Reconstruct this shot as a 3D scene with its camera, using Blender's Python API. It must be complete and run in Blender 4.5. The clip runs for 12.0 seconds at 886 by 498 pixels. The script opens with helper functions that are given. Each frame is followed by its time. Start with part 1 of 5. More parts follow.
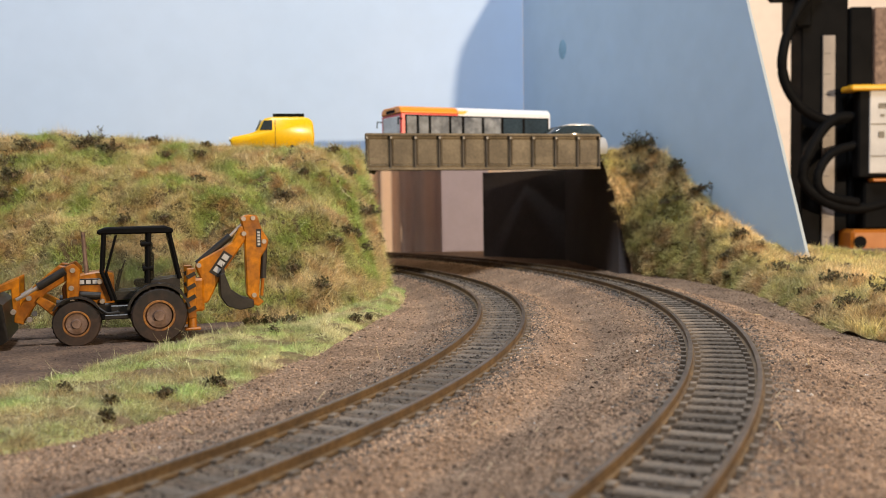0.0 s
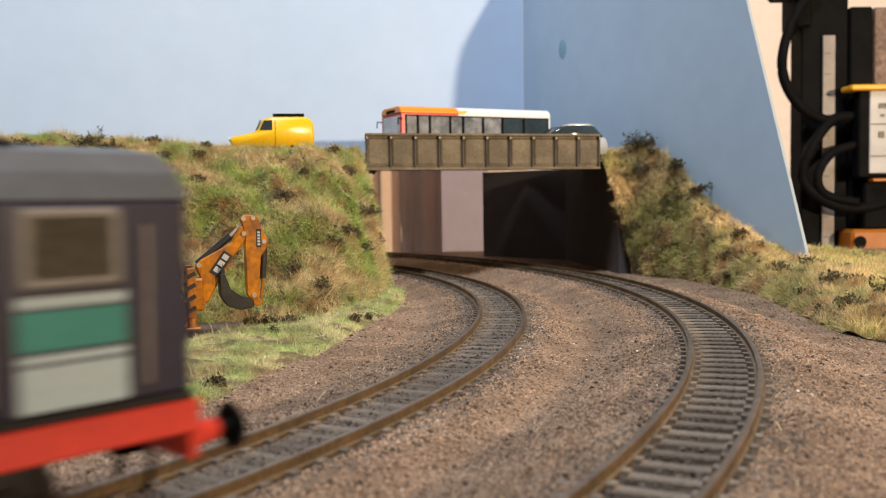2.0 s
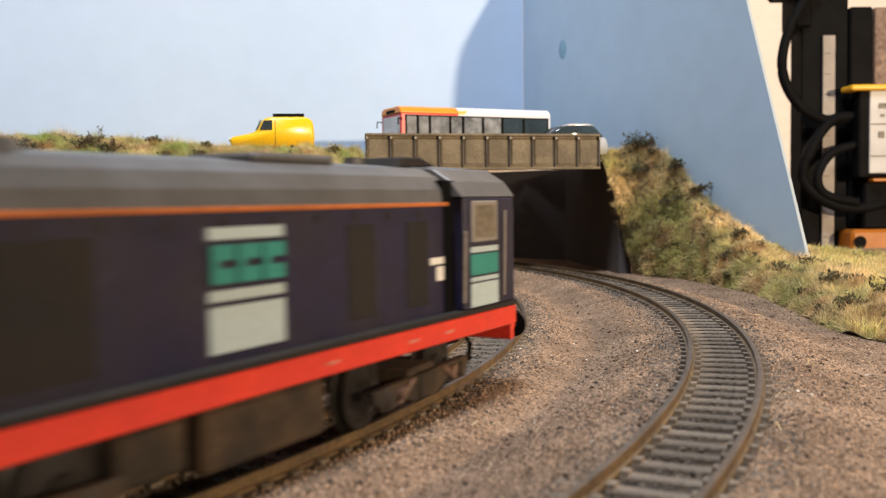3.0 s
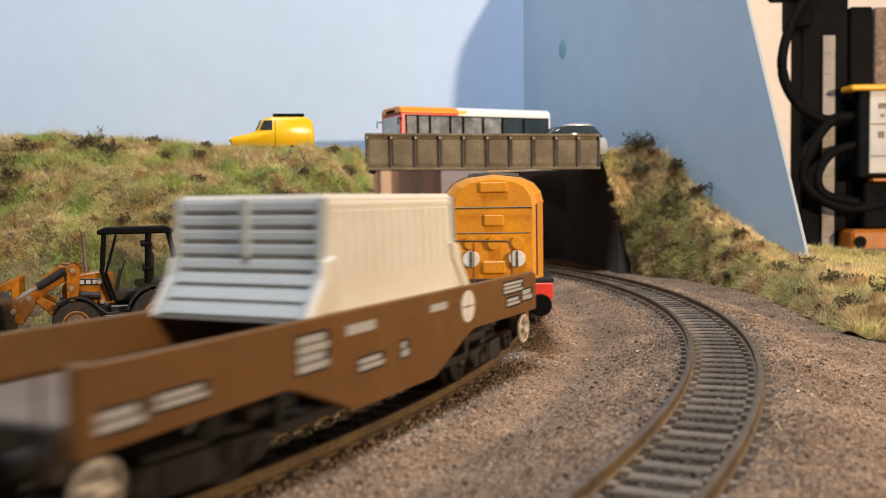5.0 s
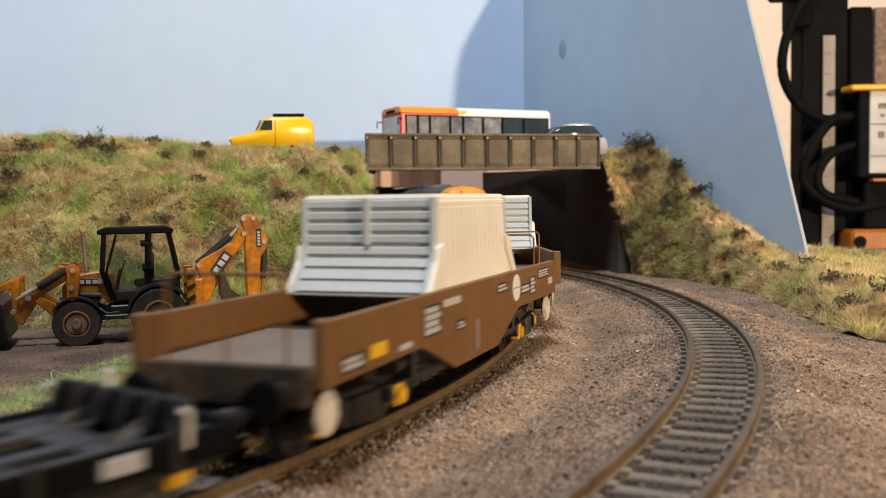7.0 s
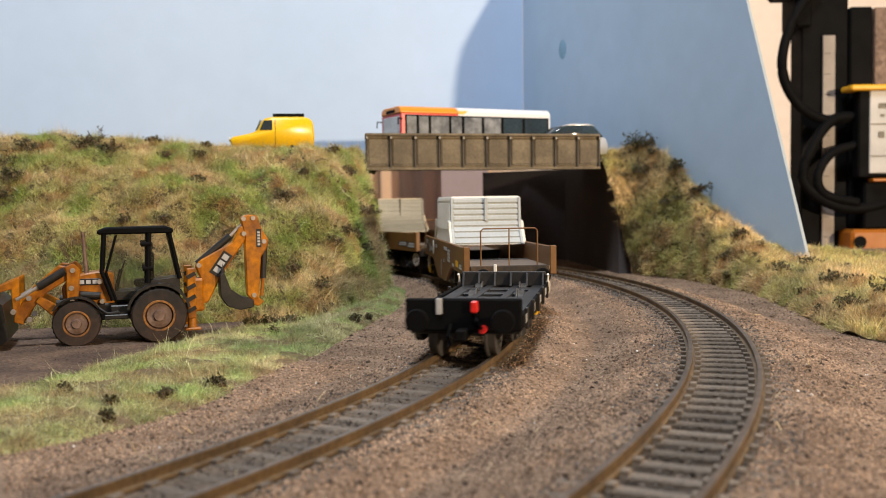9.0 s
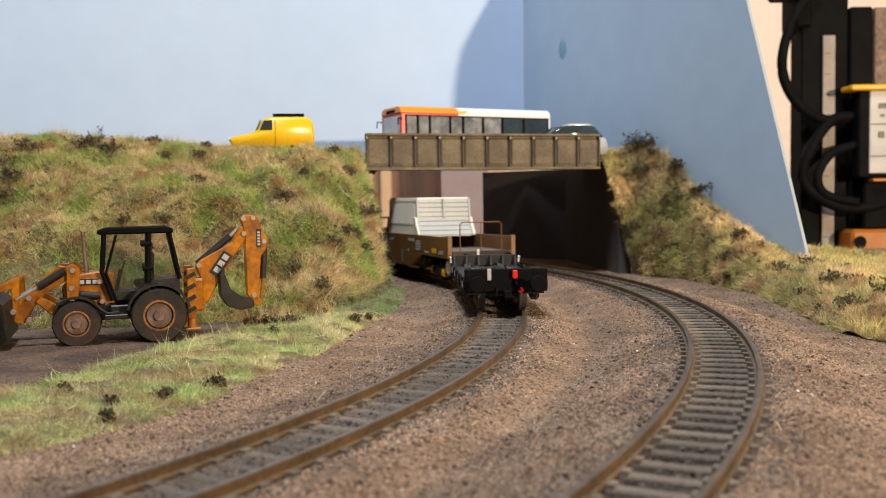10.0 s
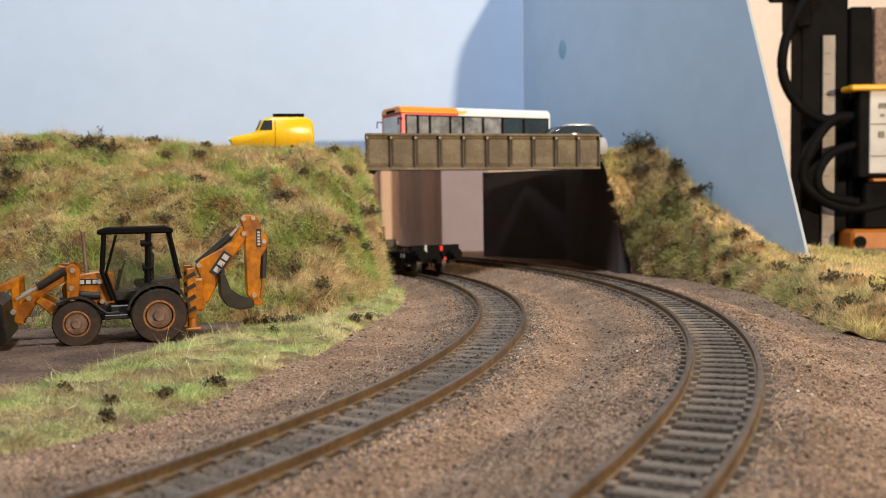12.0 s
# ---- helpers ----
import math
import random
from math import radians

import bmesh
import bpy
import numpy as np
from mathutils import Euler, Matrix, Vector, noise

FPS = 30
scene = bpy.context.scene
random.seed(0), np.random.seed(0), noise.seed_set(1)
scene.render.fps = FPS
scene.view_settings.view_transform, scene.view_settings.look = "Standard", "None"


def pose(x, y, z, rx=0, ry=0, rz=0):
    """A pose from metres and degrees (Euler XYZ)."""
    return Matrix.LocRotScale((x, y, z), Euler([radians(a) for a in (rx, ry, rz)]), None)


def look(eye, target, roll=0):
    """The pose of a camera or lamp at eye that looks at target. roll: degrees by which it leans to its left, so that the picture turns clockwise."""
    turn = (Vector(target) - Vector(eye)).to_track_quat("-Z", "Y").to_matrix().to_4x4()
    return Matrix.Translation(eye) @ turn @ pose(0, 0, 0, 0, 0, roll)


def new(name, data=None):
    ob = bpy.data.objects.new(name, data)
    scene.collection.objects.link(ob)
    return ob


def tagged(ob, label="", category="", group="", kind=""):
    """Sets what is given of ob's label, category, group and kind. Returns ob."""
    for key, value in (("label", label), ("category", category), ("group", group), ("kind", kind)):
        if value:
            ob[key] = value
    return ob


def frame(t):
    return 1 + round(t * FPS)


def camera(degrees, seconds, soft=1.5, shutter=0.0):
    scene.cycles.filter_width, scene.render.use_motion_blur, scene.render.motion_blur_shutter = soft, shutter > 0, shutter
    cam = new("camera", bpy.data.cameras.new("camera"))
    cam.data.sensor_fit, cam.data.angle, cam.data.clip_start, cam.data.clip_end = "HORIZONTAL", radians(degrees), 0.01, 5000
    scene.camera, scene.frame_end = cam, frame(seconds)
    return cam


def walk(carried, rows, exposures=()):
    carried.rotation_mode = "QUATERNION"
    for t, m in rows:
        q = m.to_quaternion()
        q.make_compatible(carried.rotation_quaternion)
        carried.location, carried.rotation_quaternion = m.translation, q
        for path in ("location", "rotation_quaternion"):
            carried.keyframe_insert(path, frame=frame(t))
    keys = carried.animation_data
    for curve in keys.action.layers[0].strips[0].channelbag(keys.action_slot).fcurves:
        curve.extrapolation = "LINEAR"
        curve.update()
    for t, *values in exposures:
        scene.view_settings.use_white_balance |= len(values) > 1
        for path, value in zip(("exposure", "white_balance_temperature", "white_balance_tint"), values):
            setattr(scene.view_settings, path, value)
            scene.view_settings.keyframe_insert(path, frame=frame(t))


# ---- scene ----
MM = 0.001
cam = camera(50.27, 12.0, 0.75, 0.8)
EYE = (0.0, 0.0, 0.04855)
EYE_POSE = look(EYE, (0.0, 1.0, 0.04855 - 0.052323), -0.828)
walk(cam, [(0.0, EYE_POSE), (12.0, EYE_POSE)],
     exposures=[(0.0, 0.0), (2.2, 0.0), (2.7, 0.14), (3.2, 0.17), (4.8, 0.0), (5.2, -0.06), (5.5, 0.02), (6.0, -0.04), (6.5, -0.15), (7.0, -0.05), (9.0, 0.0), (12.0, 0.0)])
cam.data.dof.use_dof = True
cam.data.dof.focus_distance = 0.310
cam.data.dof.aperture_fstop = 27.0

# ---- light: a desk lamp behind and to the side, a ceiling lamp, a dim warm room ----
world = bpy.data.worlds.new("world")
scene.world = world
world.use_nodes = True
world.node_tree.nodes["Background"].inputs[0].default_value = (1.0, 0.93, 0.86, 1)
world.node_tree.nodes["Background"].inputs[1].default_value = 0.05


def area_lamp(name, eye, target, size, power, colour):
    data = bpy.data.lights.new(name, "AREA")
    data.shape, data.size, data.energy, data.color = "DISK", size, power, colour
    ob = new(name, data)
    ob.matrix_basis = look(eye, target)
    return ob


spot = bpy.data.lights.new("key_lamp", "SPOT")
spot.energy, spot.color, spot.shadow_soft_size = 93.0, (1.0, 0.755, 0.49), 0.022
spot.spot_size, spot.spot_blend = radians(76), 1.0
new("key_lamp", spot).matrix_basis = look((0.98, -0.53, 0.28), (0.22, 0.85, 0.10))
area_lamp("ceiling_lamp", (-0.10, -0.15, 1.42), (0.0, 0.4, 0.0), 0.35, 22.0, (0.90, 0.95, 1.0))


# ---- materials ----
def material(name, colour, rough=0.6, metal=0.0, colour2=None, fine=900.0, coarse=60.0, bump=0.0, spread=0.25,
             island=0.0, obj_random=0.0, spec=0.5, transmission=0.0, alpha=1.0):
    """Two scales of noise over the base colour, with bump; island and obj_random vary pieces."""
    m = bpy.data.materials.new(name)
    m.use_nodes = True
    nt = m.node_tree
    N, L = nt.nodes, nt.links
    b = N["Principled BSDF"]
    b.inputs["Roughness"].default_value = rough
    b.inputs["Metallic"].default_value = metal
    b.inputs["Specular IOR Level"].default_value = spec
    b.inputs["Transmission Weight"].default_value = transmission
    b.inputs["Alpha"].default_value = alpha
    tc = N.new("ShaderNodeTexCoord")
    n1, n2 = N.new("ShaderNodeTexNoise"), N.new("ShaderNodeTexNoise")
    n1.inputs["Scale"].default_value, n2.inputs["Scale"].default_value = fine, coarse
    n1.inputs["Detail"].default_value = n2.inputs["Detail"].default_value = 4
    for n in (n1, n2):
        L.new(tc.outputs["Object"], n.inputs["Vector"])
    c2 = colour2 or tuple(c * (1 - spread) for c in colour)
    mix = N.new("ShaderNodeMix")
    mix.data_type = "RGBA"
    ramp = N.new("ShaderNodeMapRange")
    ramp.inputs["From Min"].default_value, ramp.inputs["From Max"].default_value = 0.38, 0.62
    L.new(n2.outputs["Fac"], ramp.inputs["Value"])
    L.new(ramp.outputs[0], mix.inputs["Factor"])
    mix.inputs["A"].default_value, mix.inputs["B"].default_value = (*colour, 1), (*c2, 1)
    hsv = N.new("ShaderNodeHueSaturation")
    L.new(mix.outputs["Result"], hsv.inputs["Color"])
    val = N.new("ShaderNodeMapRange")
    val.inputs["From Min"].default_value, val.inputs["From Max"].default_value = 0.3, 0.7
    val.inputs["To Min"].default_value, val.inputs["To Max"].default_value = 1 - spread, 1 + spread
    L.new(n1.outputs["Fac"], val.inputs["Value"])
    out = val.outputs[0]
    if island or obj_random:
        g = N.new("ShaderNodeNewGeometry" if island else "ShaderNodeObjectInfo")
        r = N.new("ShaderNodeMapRange")
        k = island or obj_random
        r.inputs["To Min"].default_value, r.inputs["To Max"].default_value = 1 - k, 1 + k
        L.new(g.outputs["Random Per Island" if island else "Random"], r.inputs["Value"])
        mul = N.new("ShaderNodeMath")
        mul.operation = "MULTIPLY"
        L.new(out, mul.inputs[0])
        L.new(r.outputs[0], mul.inputs[1])
        out = mul.outputs[0]
    L.new(out, hsv.inputs["Value"])
    L.new(hsv.outputs["Color"], b.inputs["Base Color"])
    rr = N.new("ShaderNodeMapRange")
    rr.inputs["To Min"].default_value, rr.inputs["To Max"].default_value = max(rough - 0.1, 0.03), min(rough + 0.1, 1)
    L.new(n2.outputs["Fac"], rr.inputs["Value"])
    L.new(rr.outputs[0], b.inputs["Roughness"])
    if bump:
        bp = N.new("ShaderNodeBump")
        bp.inputs["Strength"].default_value = 0.7
        bp.inputs["Distance"].default_value = bump * MM
        L.new(n1.outputs["Fac"], bp.inputs["Height"])
        L.new(bp.outputs["Normal"], b.inputs["Normal"])
    return m


EARTH = material("earth", (0.32, 0.22, 0.152), 0.95, colour2=(0.23, 0.156, 0.108), fine=1100, coarse=45, bump=1.4, spread=0.42, spec=0.2)
GRAIN = material("gravel_grain", (0.375, 0.262, 0.183), 0.9, colour2=(0.27, 0.186, 0.13), fine=1500, coarse=45, spread=0.2, island=0.6, spec=0.3)
GREY_GRAIN = material("ballast_grain", (0.13, 0.115, 0.105), 0.85, colour2=(0.08, 0.07, 0.065), fine=1500, coarse=60, spread=0.2, island=0.5)
SLEEPER = material("sleeper_plastic", (0.145, 0.12, 0.098), 0.85, colour2=(0.19, 0.15, 0.115), fine=1200, coarse=200, bump=0.6, obj_random=0.3)
RAIL = material("rusty_rail", (0.175, 0.115, 0.058), 0.55, 0.2, colour2=(0.11, 0.075, 0.045), fine=900, coarse=120, bump=0.05)
RAIL_TOP = material("worn_rail_head", (0.20, 0.15, 0.11), 0.35, 0.7, fine=900, coarse=120)
# dark soil, so gaps between tufts carry the shade of crevices in their colour
SOIL = material("shaded_soil", (0.060, 0.052, 0.022), 0.95, colour2=(0.095, 0.065, 0.034), fine=500, coarse=40, bump=1.0, spread=0.35, spec=0.1)


def grass_material(name, green, straw, rust, patch):
    """Fibres that drift between green, straw and rusty brown in patches, each fibre with its own tone."""
    m = material(name, green, 0.5, colour2=straw, fine=70, coarse=patch, spread=0.3, island=0.45, spec=0.5)
    N, L = m.node_tree.nodes, m.node_tree.links
    hsv = [n for n in N if n.type == "HUE_SAT"][0]
    mix0 = hsv.inputs["Color"].links[0].from_node
    tc = [n for n in N if n.type == "TEX_COORD"][0]
    n3 = N.new("ShaderNodeTexNoise")
    n3.inputs["Scale"].default_value = patch * 1.7
    off = N.new("ShaderNodeVectorMath")
    off.inputs[1].default_value = (3.1, 1.7, 0.4)
    L.new(tc.outputs["Object"], off.inputs[0])
    L.new(off.outputs[0], n3.inputs["Vector"])
    r = N.new("ShaderNodeMapRange")
    r.inputs["From Min"].default_value, r.inputs["From Max"].default_value = 0.52, 0.68
    r.inputs["To Max"].default_value = 0.8
    L.new(n3.outputs["Fac"], r.inputs["Value"])
    mix = N.new("ShaderNodeMix")
    mix.data_type = "RGBA"
    L.new(r.outputs[0], mix.inputs["Factor"])
    L.new(mix0.outputs["Result"], mix.inputs["A"])
    mix.inputs["B"].default_value = (*rust, 1)
    L.new(mix.outputs["Result"], hsv.inputs["Color"])
    return m


GRASS = grass_material("grass_fibre", (0.31, 0.40, 0.10), (0.62, 0.49, 0.26), (0.37, 0.20, 0.085), 44)
BANK_GRASS = grass_material("straw_grass_fibre", (0.48, 0.46, 0.16), (0.80, 0.61, 0.32), (0.52, 0.32, 0.15), 40)
BRIGHT_GRASS = grass_material("bright_grass_fibre", (0.42, 0.56, 0.20), (0.64, 0.60, 0.34), (0.38, 0.27, 0.15), 36)
BUSH = material("dark_foliage", (0.070, 0.075, 0.034), 0.8, colour2=(0.11, 0.078, 0.045), fine=900, coarse=120, island=0.6, spec=0.3)
SKY_PANEL = material("painted_sky_board", (0.46, 0.60, 0.83), 0.75, colour2=(0.44, 0.585, 0.82), fine=60, coarse=6, spread=0.02, bump=0.05)
# the same sky paint with the side board's shade mixed into its colour
SKY_SIDE = material("shaded_sky_board", (0.405, 0.535, 0.69), 0.75, colour2=(0.38, 0.51, 0.67), fine=60, coarse=6, spread=0.03, bump=0.05)
BOARD_EDGE = material("bare_board_edge", (0.36, 0.42, 0.48), 0.85, spread=0.08, spec=0.1)
BLACK_WALL = material("black_painted_wall", (0.095, 0.084, 0.086), 0.8, spread=0.15, coarse=20, spec=0.25)
# lilac lowered in tone to stand in for dimmer light on the board
LILAC = material("dimmed_lilac_board", (0.47, 0.43, 0.55), 0.8, spread=0.05)
WALL = material("cream_room_wall", (0.90, 0.78, 0.68), 0.9, spread=0.03, fine=80, coarse=3)
CURTAIN = material("peach_curtain", (0.85, 0.68, 0.57), 0.9, colour2=(0.78, 0.58, 0.46), spread=0.08, coarse=12)
CEILING = material("white_ceiling", (0.8, 0.78, 0.74), 0.95, spread=0.03)
FLOOR = material("brown_carpet", (0.20, 0.15, 0.11), 0.95, spread=0.2, fine=300, coarse=10)
PLY = material("plywood", (0.42, 0.29, 0.17), 0.8, spread=0.15)
GIRDER = material("weathered_girder", (0.165, 0.13, 0.082), 0.7, colour2=(0.105, 0.082, 0.052), fine=700, coarse=70, bump=0.1, spread=0.2)
GIRDER_DARK = material("dark_stiffener", (0.06, 0.048, 0.035), 0.7, colour2=(0.035, 0.028, 0.02), spread=0.2)
TRACK_GRAIN = material("track_crumb", (0.17, 0.135, 0.11), 0.9, colour2=(0.09, 0.075, 0.065), fine=1500, coarse=60, spread=0.2, island=0.5)
YARD_GRAIN = material("dark_yard_grit", (0.15, 0.10, 0.075), 0.9, colour2=(0.08, 0.058, 0.046), island=0.5, spread=0.2)
YARD = material("dark_yard_dirt", (0.16, 0.108, 0.078), 0.95, colour2=(0.095, 0.066, 0.052), fine=900, coarse=60, bump=1.2, spread=0.35, spec=0.15)
TARMAC = material("tarmac", (0.06, 0.06, 0.06), 0.9, spread=0.25, bump=0.2)
YELLOW = material("digger_yellow", (0.47, 0.165, 0.004), 0.34, colour2=(0.23, 0.078, 0.009), fine=700, coarse=120, spread=0.25)
DIRTY_BLACK = material("dirty_black", (0.008, 0.0075, 0.008), 0.45, colour2=(0.018, 0.014, 0.012), fine=900, coarse=150, spread=0.3)
TYRE = material("muddy_tyre", (0.010, 0.0075, 0.007), 0.75, colour2=(0.034, 0.019, 0.013), fine=700, coarse=160, spread=0.3, bump=0.1)
HUB = material("rusty_hub", (0.20, 0.13, 0.10), 0.6, colour2=(0.11, 0.065, 0.048), fine=900, coarse=200, spread=0.3)
STEEL = material("pale_steel", (0.45, 0.40, 0.36), 0.4, 0.6, spread=0.2)
GLASS = material("tinted_glass", (0.10, 0.095, 0.065), 0.06, spread=0.03, alpha=0.14)
PLATE = material("grey_plate", (0.44, 0.44, 0.45), 0.5, spread=0.1)
BLACK = material("black_plastic", (0.004, 0.004, 0.0045), 0.7, spread=0.2, spec=0.08)
# dark ballast, with the shadow of the sleeper gaps put into its colour
BED = material("shaded_ballast_bed", (0.07, 0.058, 0.05), 0.95, colour2=(0.13, 0.10, 0.08), fine=900, coarse=120, bump=0.6, spread=0.4, spec=0.1)
DUSTY_BED = material("dusty_track_bed", (0.125, 0.098, 0.078), 0.95, colour2=(0.18, 0.138, 0.105), fine=900, coarse=150, bump=1.0, spread=0.4, spec=0.1)
NAVY = material("weathered_navy", (0.013, 0.012, 0.040), 0.42, colour2=(0.020, 0.017, 0.034), fine=400, coarse=60, spread=0.25)
LOUVRE = material("grimy_louvre", (0.007, 0.006, 0.007), 0.8, colour2=(0.014, 0.010, 0.008), spread=0.3)
ROOF_GREY = material("roof_grey", (0.10, 0.10, 0.105), 0.42, colour2=(0.075, 0.073, 0.072), fine=300, coarse=50, spread=0.12)
RED = material("buffer_red", (0.74, 0.055, 0.03), 0.42, colour2=(0.64, 0.045, 0.03), spread=0.1)
FADED_RED = material("faded_red_marking", (0.62, 0.20, 0.15), 0.5, spread=0.15)
ORANGE = material("orange_line", (0.45, 0.13, 0.03), 0.5, spread=0.2)
WARN_YELLOW = material("warning_yellow", (0.72, 0.30, 0.01), 0.45, colour2=(0.60, 0.24, 0.015), spread=0.1)
TEAL = material("teal_lettering", (0.03, 0.24, 0.21), 0.5, spread=0.1)
PALE_PANEL = material("pale_blue_panel", (0.42, 0.52, 0.56), 0.5, spread=0.06)
WHITE = material("white_paint", (0.75, 0.74, 0.71), 0.5, spread=0.06)
GRIME_SHADE = material("grime_and_shade", (0.022, 0.016, 0.012), 0.8, colour2=(0.060, 0.038, 0.022), fine=800, coarse=120, spread=0.35)
BROWN = material("wagon_brown", (0.165, 0.077, 0.020), 0.5, colour2=(0.145, 0.066, 0.018), fine=500, coarse=60, spread=0.1)
DECK = material("wagon_deck_grey", (0.20, 0.152, 0.118), 0.8, spread=0.12)
CREAM = material("flask_cream", (0.77, 0.735, 0.675), 0.5, colour2=(0.73, 0.69, 0.62), spread=0.04)
FLASK_GREY = material("flask_grey", (0.43, 0.465, 0.485), 0.5, colour2=(0.39, 0.425, 0.445), spread=0.06)
LAMP_RED = material("tail_lamp_red", (0.7, 0.02, 0.015), 0.3, spread=0.1)
AXLE_YELLOW = material("axle_box_yellow", (0.75, 0.42, 0.01), 0.5, spread=0.1)
VAN_YELLOW = material("van_yellow", (0.85, 0.52, 0.01), 0.3, spread=0.05)
BUS_WHITE = material("bus_white", (0.72, 0.74, 0.78), 0.35, spread=0.04)
BUS_RED = material("bus_red", (0.60, 0.02, 0.025), 0.35, spread=0.05)
BUS_ORANGE = material("bus_orange", (0.80, 0.28, 0.02), 0.35, spread=0.05)
BUS_GLASS = material("bus_glass", (0.03, 0.045, 0.055), 0.08, spread=0.3, coarse=40)
CAR_GREY = material("car_silver", (0.5, 0.52, 0.55), 0.3, 0.3, spread=0.05)
RULER = material("steel_rule", (0.22, 0.19, 0.175), 0.5, spread=0.1)
TOOL_ORANGE = material("tool_orange", (0.36, 0.11, 0.006), 0.45, spread=0.08)
TOOL_YELLOW = material("tool_yellow", (0.80, 0.42, 0.01), 0.45, spread=0.08)


# ---- shaping helpers, in millimetres ----
def rot_to(d):
    return Vector(d).to_track_quat("Z", "Y").to_matrix().to_4x4()


def box(bm, lo, hi, bevel=0.0, m=None):
    lo, hi = Vector(lo), Vector(hi)
    c, s = (lo + hi) / 2, hi - lo
    r = bmesh.ops.create_cube(bm, size=1, matrix=Matrix.Translation(c) @ Matrix.Diagonal((*s, 1)))
    vs = r["verts"]
    if bevel:
        es = list({e for v in vs for e in v.link_edges})
        rb = bmesh.ops.bevel(bm, geom=es, offset=bevel, segments=1, affect="EDGES")
        vs = list({v for f in rb["faces"] for v in f.verts})
    if m is not None:
        bmesh.ops.transform(bm, matrix=m, verts=vs)
    return bm


def tube(bm, a, b, r, r2=None, n=12):
    a, b = Vector(a), Vector(b)
    d = b - a
    m = Matrix.Translation((a + b) / 2) @ rot_to(d)
    bmesh.ops.create_cone(bm, cap_ends=True, segments=n, radius1=r, radius2=r if r2 is None else r2, depth=d.length, matrix=m)
    return bm


def pipe(bm, pts, r, n=8):
    """One bent round bar through the given points."""
    pts = [Vector(p) for p in pts]
    rings = []
    up = Vector((0.13, 0.21, 0.97))
    for i, p in enumerate(pts):
        d = (pts[min(i + 1, len(pts) - 1)] - pts[max(i - 1, 0)]).normalized()
        a = d.cross(up if abs(d.dot(up)) < 0.95 else Vector((0, 1, 0))).normalized()
        if rings and a.dot(last) < 0:
            a = -a
        last = a
        b = d.cross(a)
        rings.append([bm.verts.new(p + (a * math.cos(2 * math.pi * k / n) + b * math.sin(2 * math.pi * k / n)) * r) for k in range(n)])
    for q, w in zip(rings, rings[1:]):
        for k in range(n):
            bm.faces.new((q[k], q[(k + 1) % n], w[(k + 1) % n], w[k]))
    bm.faces.new(rings[0][::-1])
    bm.faces.new(rings[-1])
    return bm


def lathe(bm, profile, n=24):
    """A solid turned about the y axis from pairs of y and radius."""
    rows = [[bm.verts.new((r * math.cos(2 * math.pi * k / n), y, r * math.sin(2 * math.pi * k / n))) for k in range(n)] for y, r in profile]
    for q, w in zip(rows, rows[1:]):
        for k in range(n):
            bm.faces.new((q[k], q[(k + 1) % n], w[(k + 1) % n], w[k]))
    bm.faces.new(rows[0])
    bm.faces.new(rows[-1][::-1])
    return bm


def slab(bm, outline, lo, hi, axis="y", bevel=0.0):
    """A plate: an outline in the plane across the axis, carried from lo to hi along it."""
    def at(p, k):
        return (p[0], k, p[1]) if axis == "y" else (k, p[0], p[1]) if axis == "x" else (p[0], p[1], k)
    a = [bm.verts.new(at(p, lo)) for p in outline]
    b = [bm.verts.new(at(p, hi)) for p in outline]
    fs = [bm.faces.new(a), bm.faces.new(b[::-1])]
    n = len(a)
    for i in range(n):
        fs.append(bm.faces.new((a[i], b[i], b[(i + 1) % n], a[(i + 1) % n])))
    bmesh.ops.recalc_face_normals(bm, faces=fs)
    if bevel:
        es = list({e for f in fs for e in f.edges})
        bmesh.ops.bevel(bm, geom=es, offset=bevel, segments=1, affect="EDGES")
    return bm


def ring(bm, c, r, rin, w, n=24, lug=0.0):
    """A hollow disc (tyre or rim) about the y axis through c; lug raises every other step into tread."""
    vs = []
    for k in range(n):
        a = 2 * math.pi * k / n
        out = r * (1 + (lug if k % 2 else -lug))
        row = []
        for rr, yy in ((rin, -w / 2), (r * 0.94, -w / 2), (out, -w * 0.32), (out, w * 0.32), (r * 0.94, w / 2), (rin, w / 2)):
            row.append(bm.verts.new((c[0] + rr * math.cos(a), c[1] + yy, c[2] + rr * math.sin(a))))
        vs.append(row)
    for k in range(n):
        p, q = vs[k], vs[(k + 1) % n]
        for j in range(6):
            bm.faces.new((p[j], q[j], q[(j + 1) % 6], p[(j + 1) % 6]))
    return bm


def smooth(bm):
    for f in bm.faces:
        f.smooth = True
    return bm


def B():
    return bmesh.new()


def mesh_of(name, bm, mat):
    bmesh.ops.scale(bm, vec=(MM, MM, MM), verts=bm.verts)
    bmesh.ops.recalc_face_normals(bm, faces=bm.faces)
    me = bpy.data.meshes.new(name)
    bm.to_mesh(me)
    bm.free()
    me.materials.append(mat)
    return me


def part(name, bm, mat, parent=None, label=""):
    ob = new(name, mesh_of(name, bm, mat))
    if parent is not None:
        ob.parent = parent
    if label:
        tagged(ob, label)
    return ob


def part_at(name, bm, mat, parent, at, label=""):
    """A part whose own origin stands at a place of its parent."""
    ob = part(name, bm, mat, parent, label)
    ob.location = Vector(at) * MM
    return ob


def thing(name, label, category, group="", kind=""):
    return tagged(new(name), label, category, group, kind)


def put(ob, x, y, z, rz=0, rx=0, ry=0):
    ob.matrix_basis = pose(x * MM, y * MM, z * MM, rx, ry, rz)
    return ob


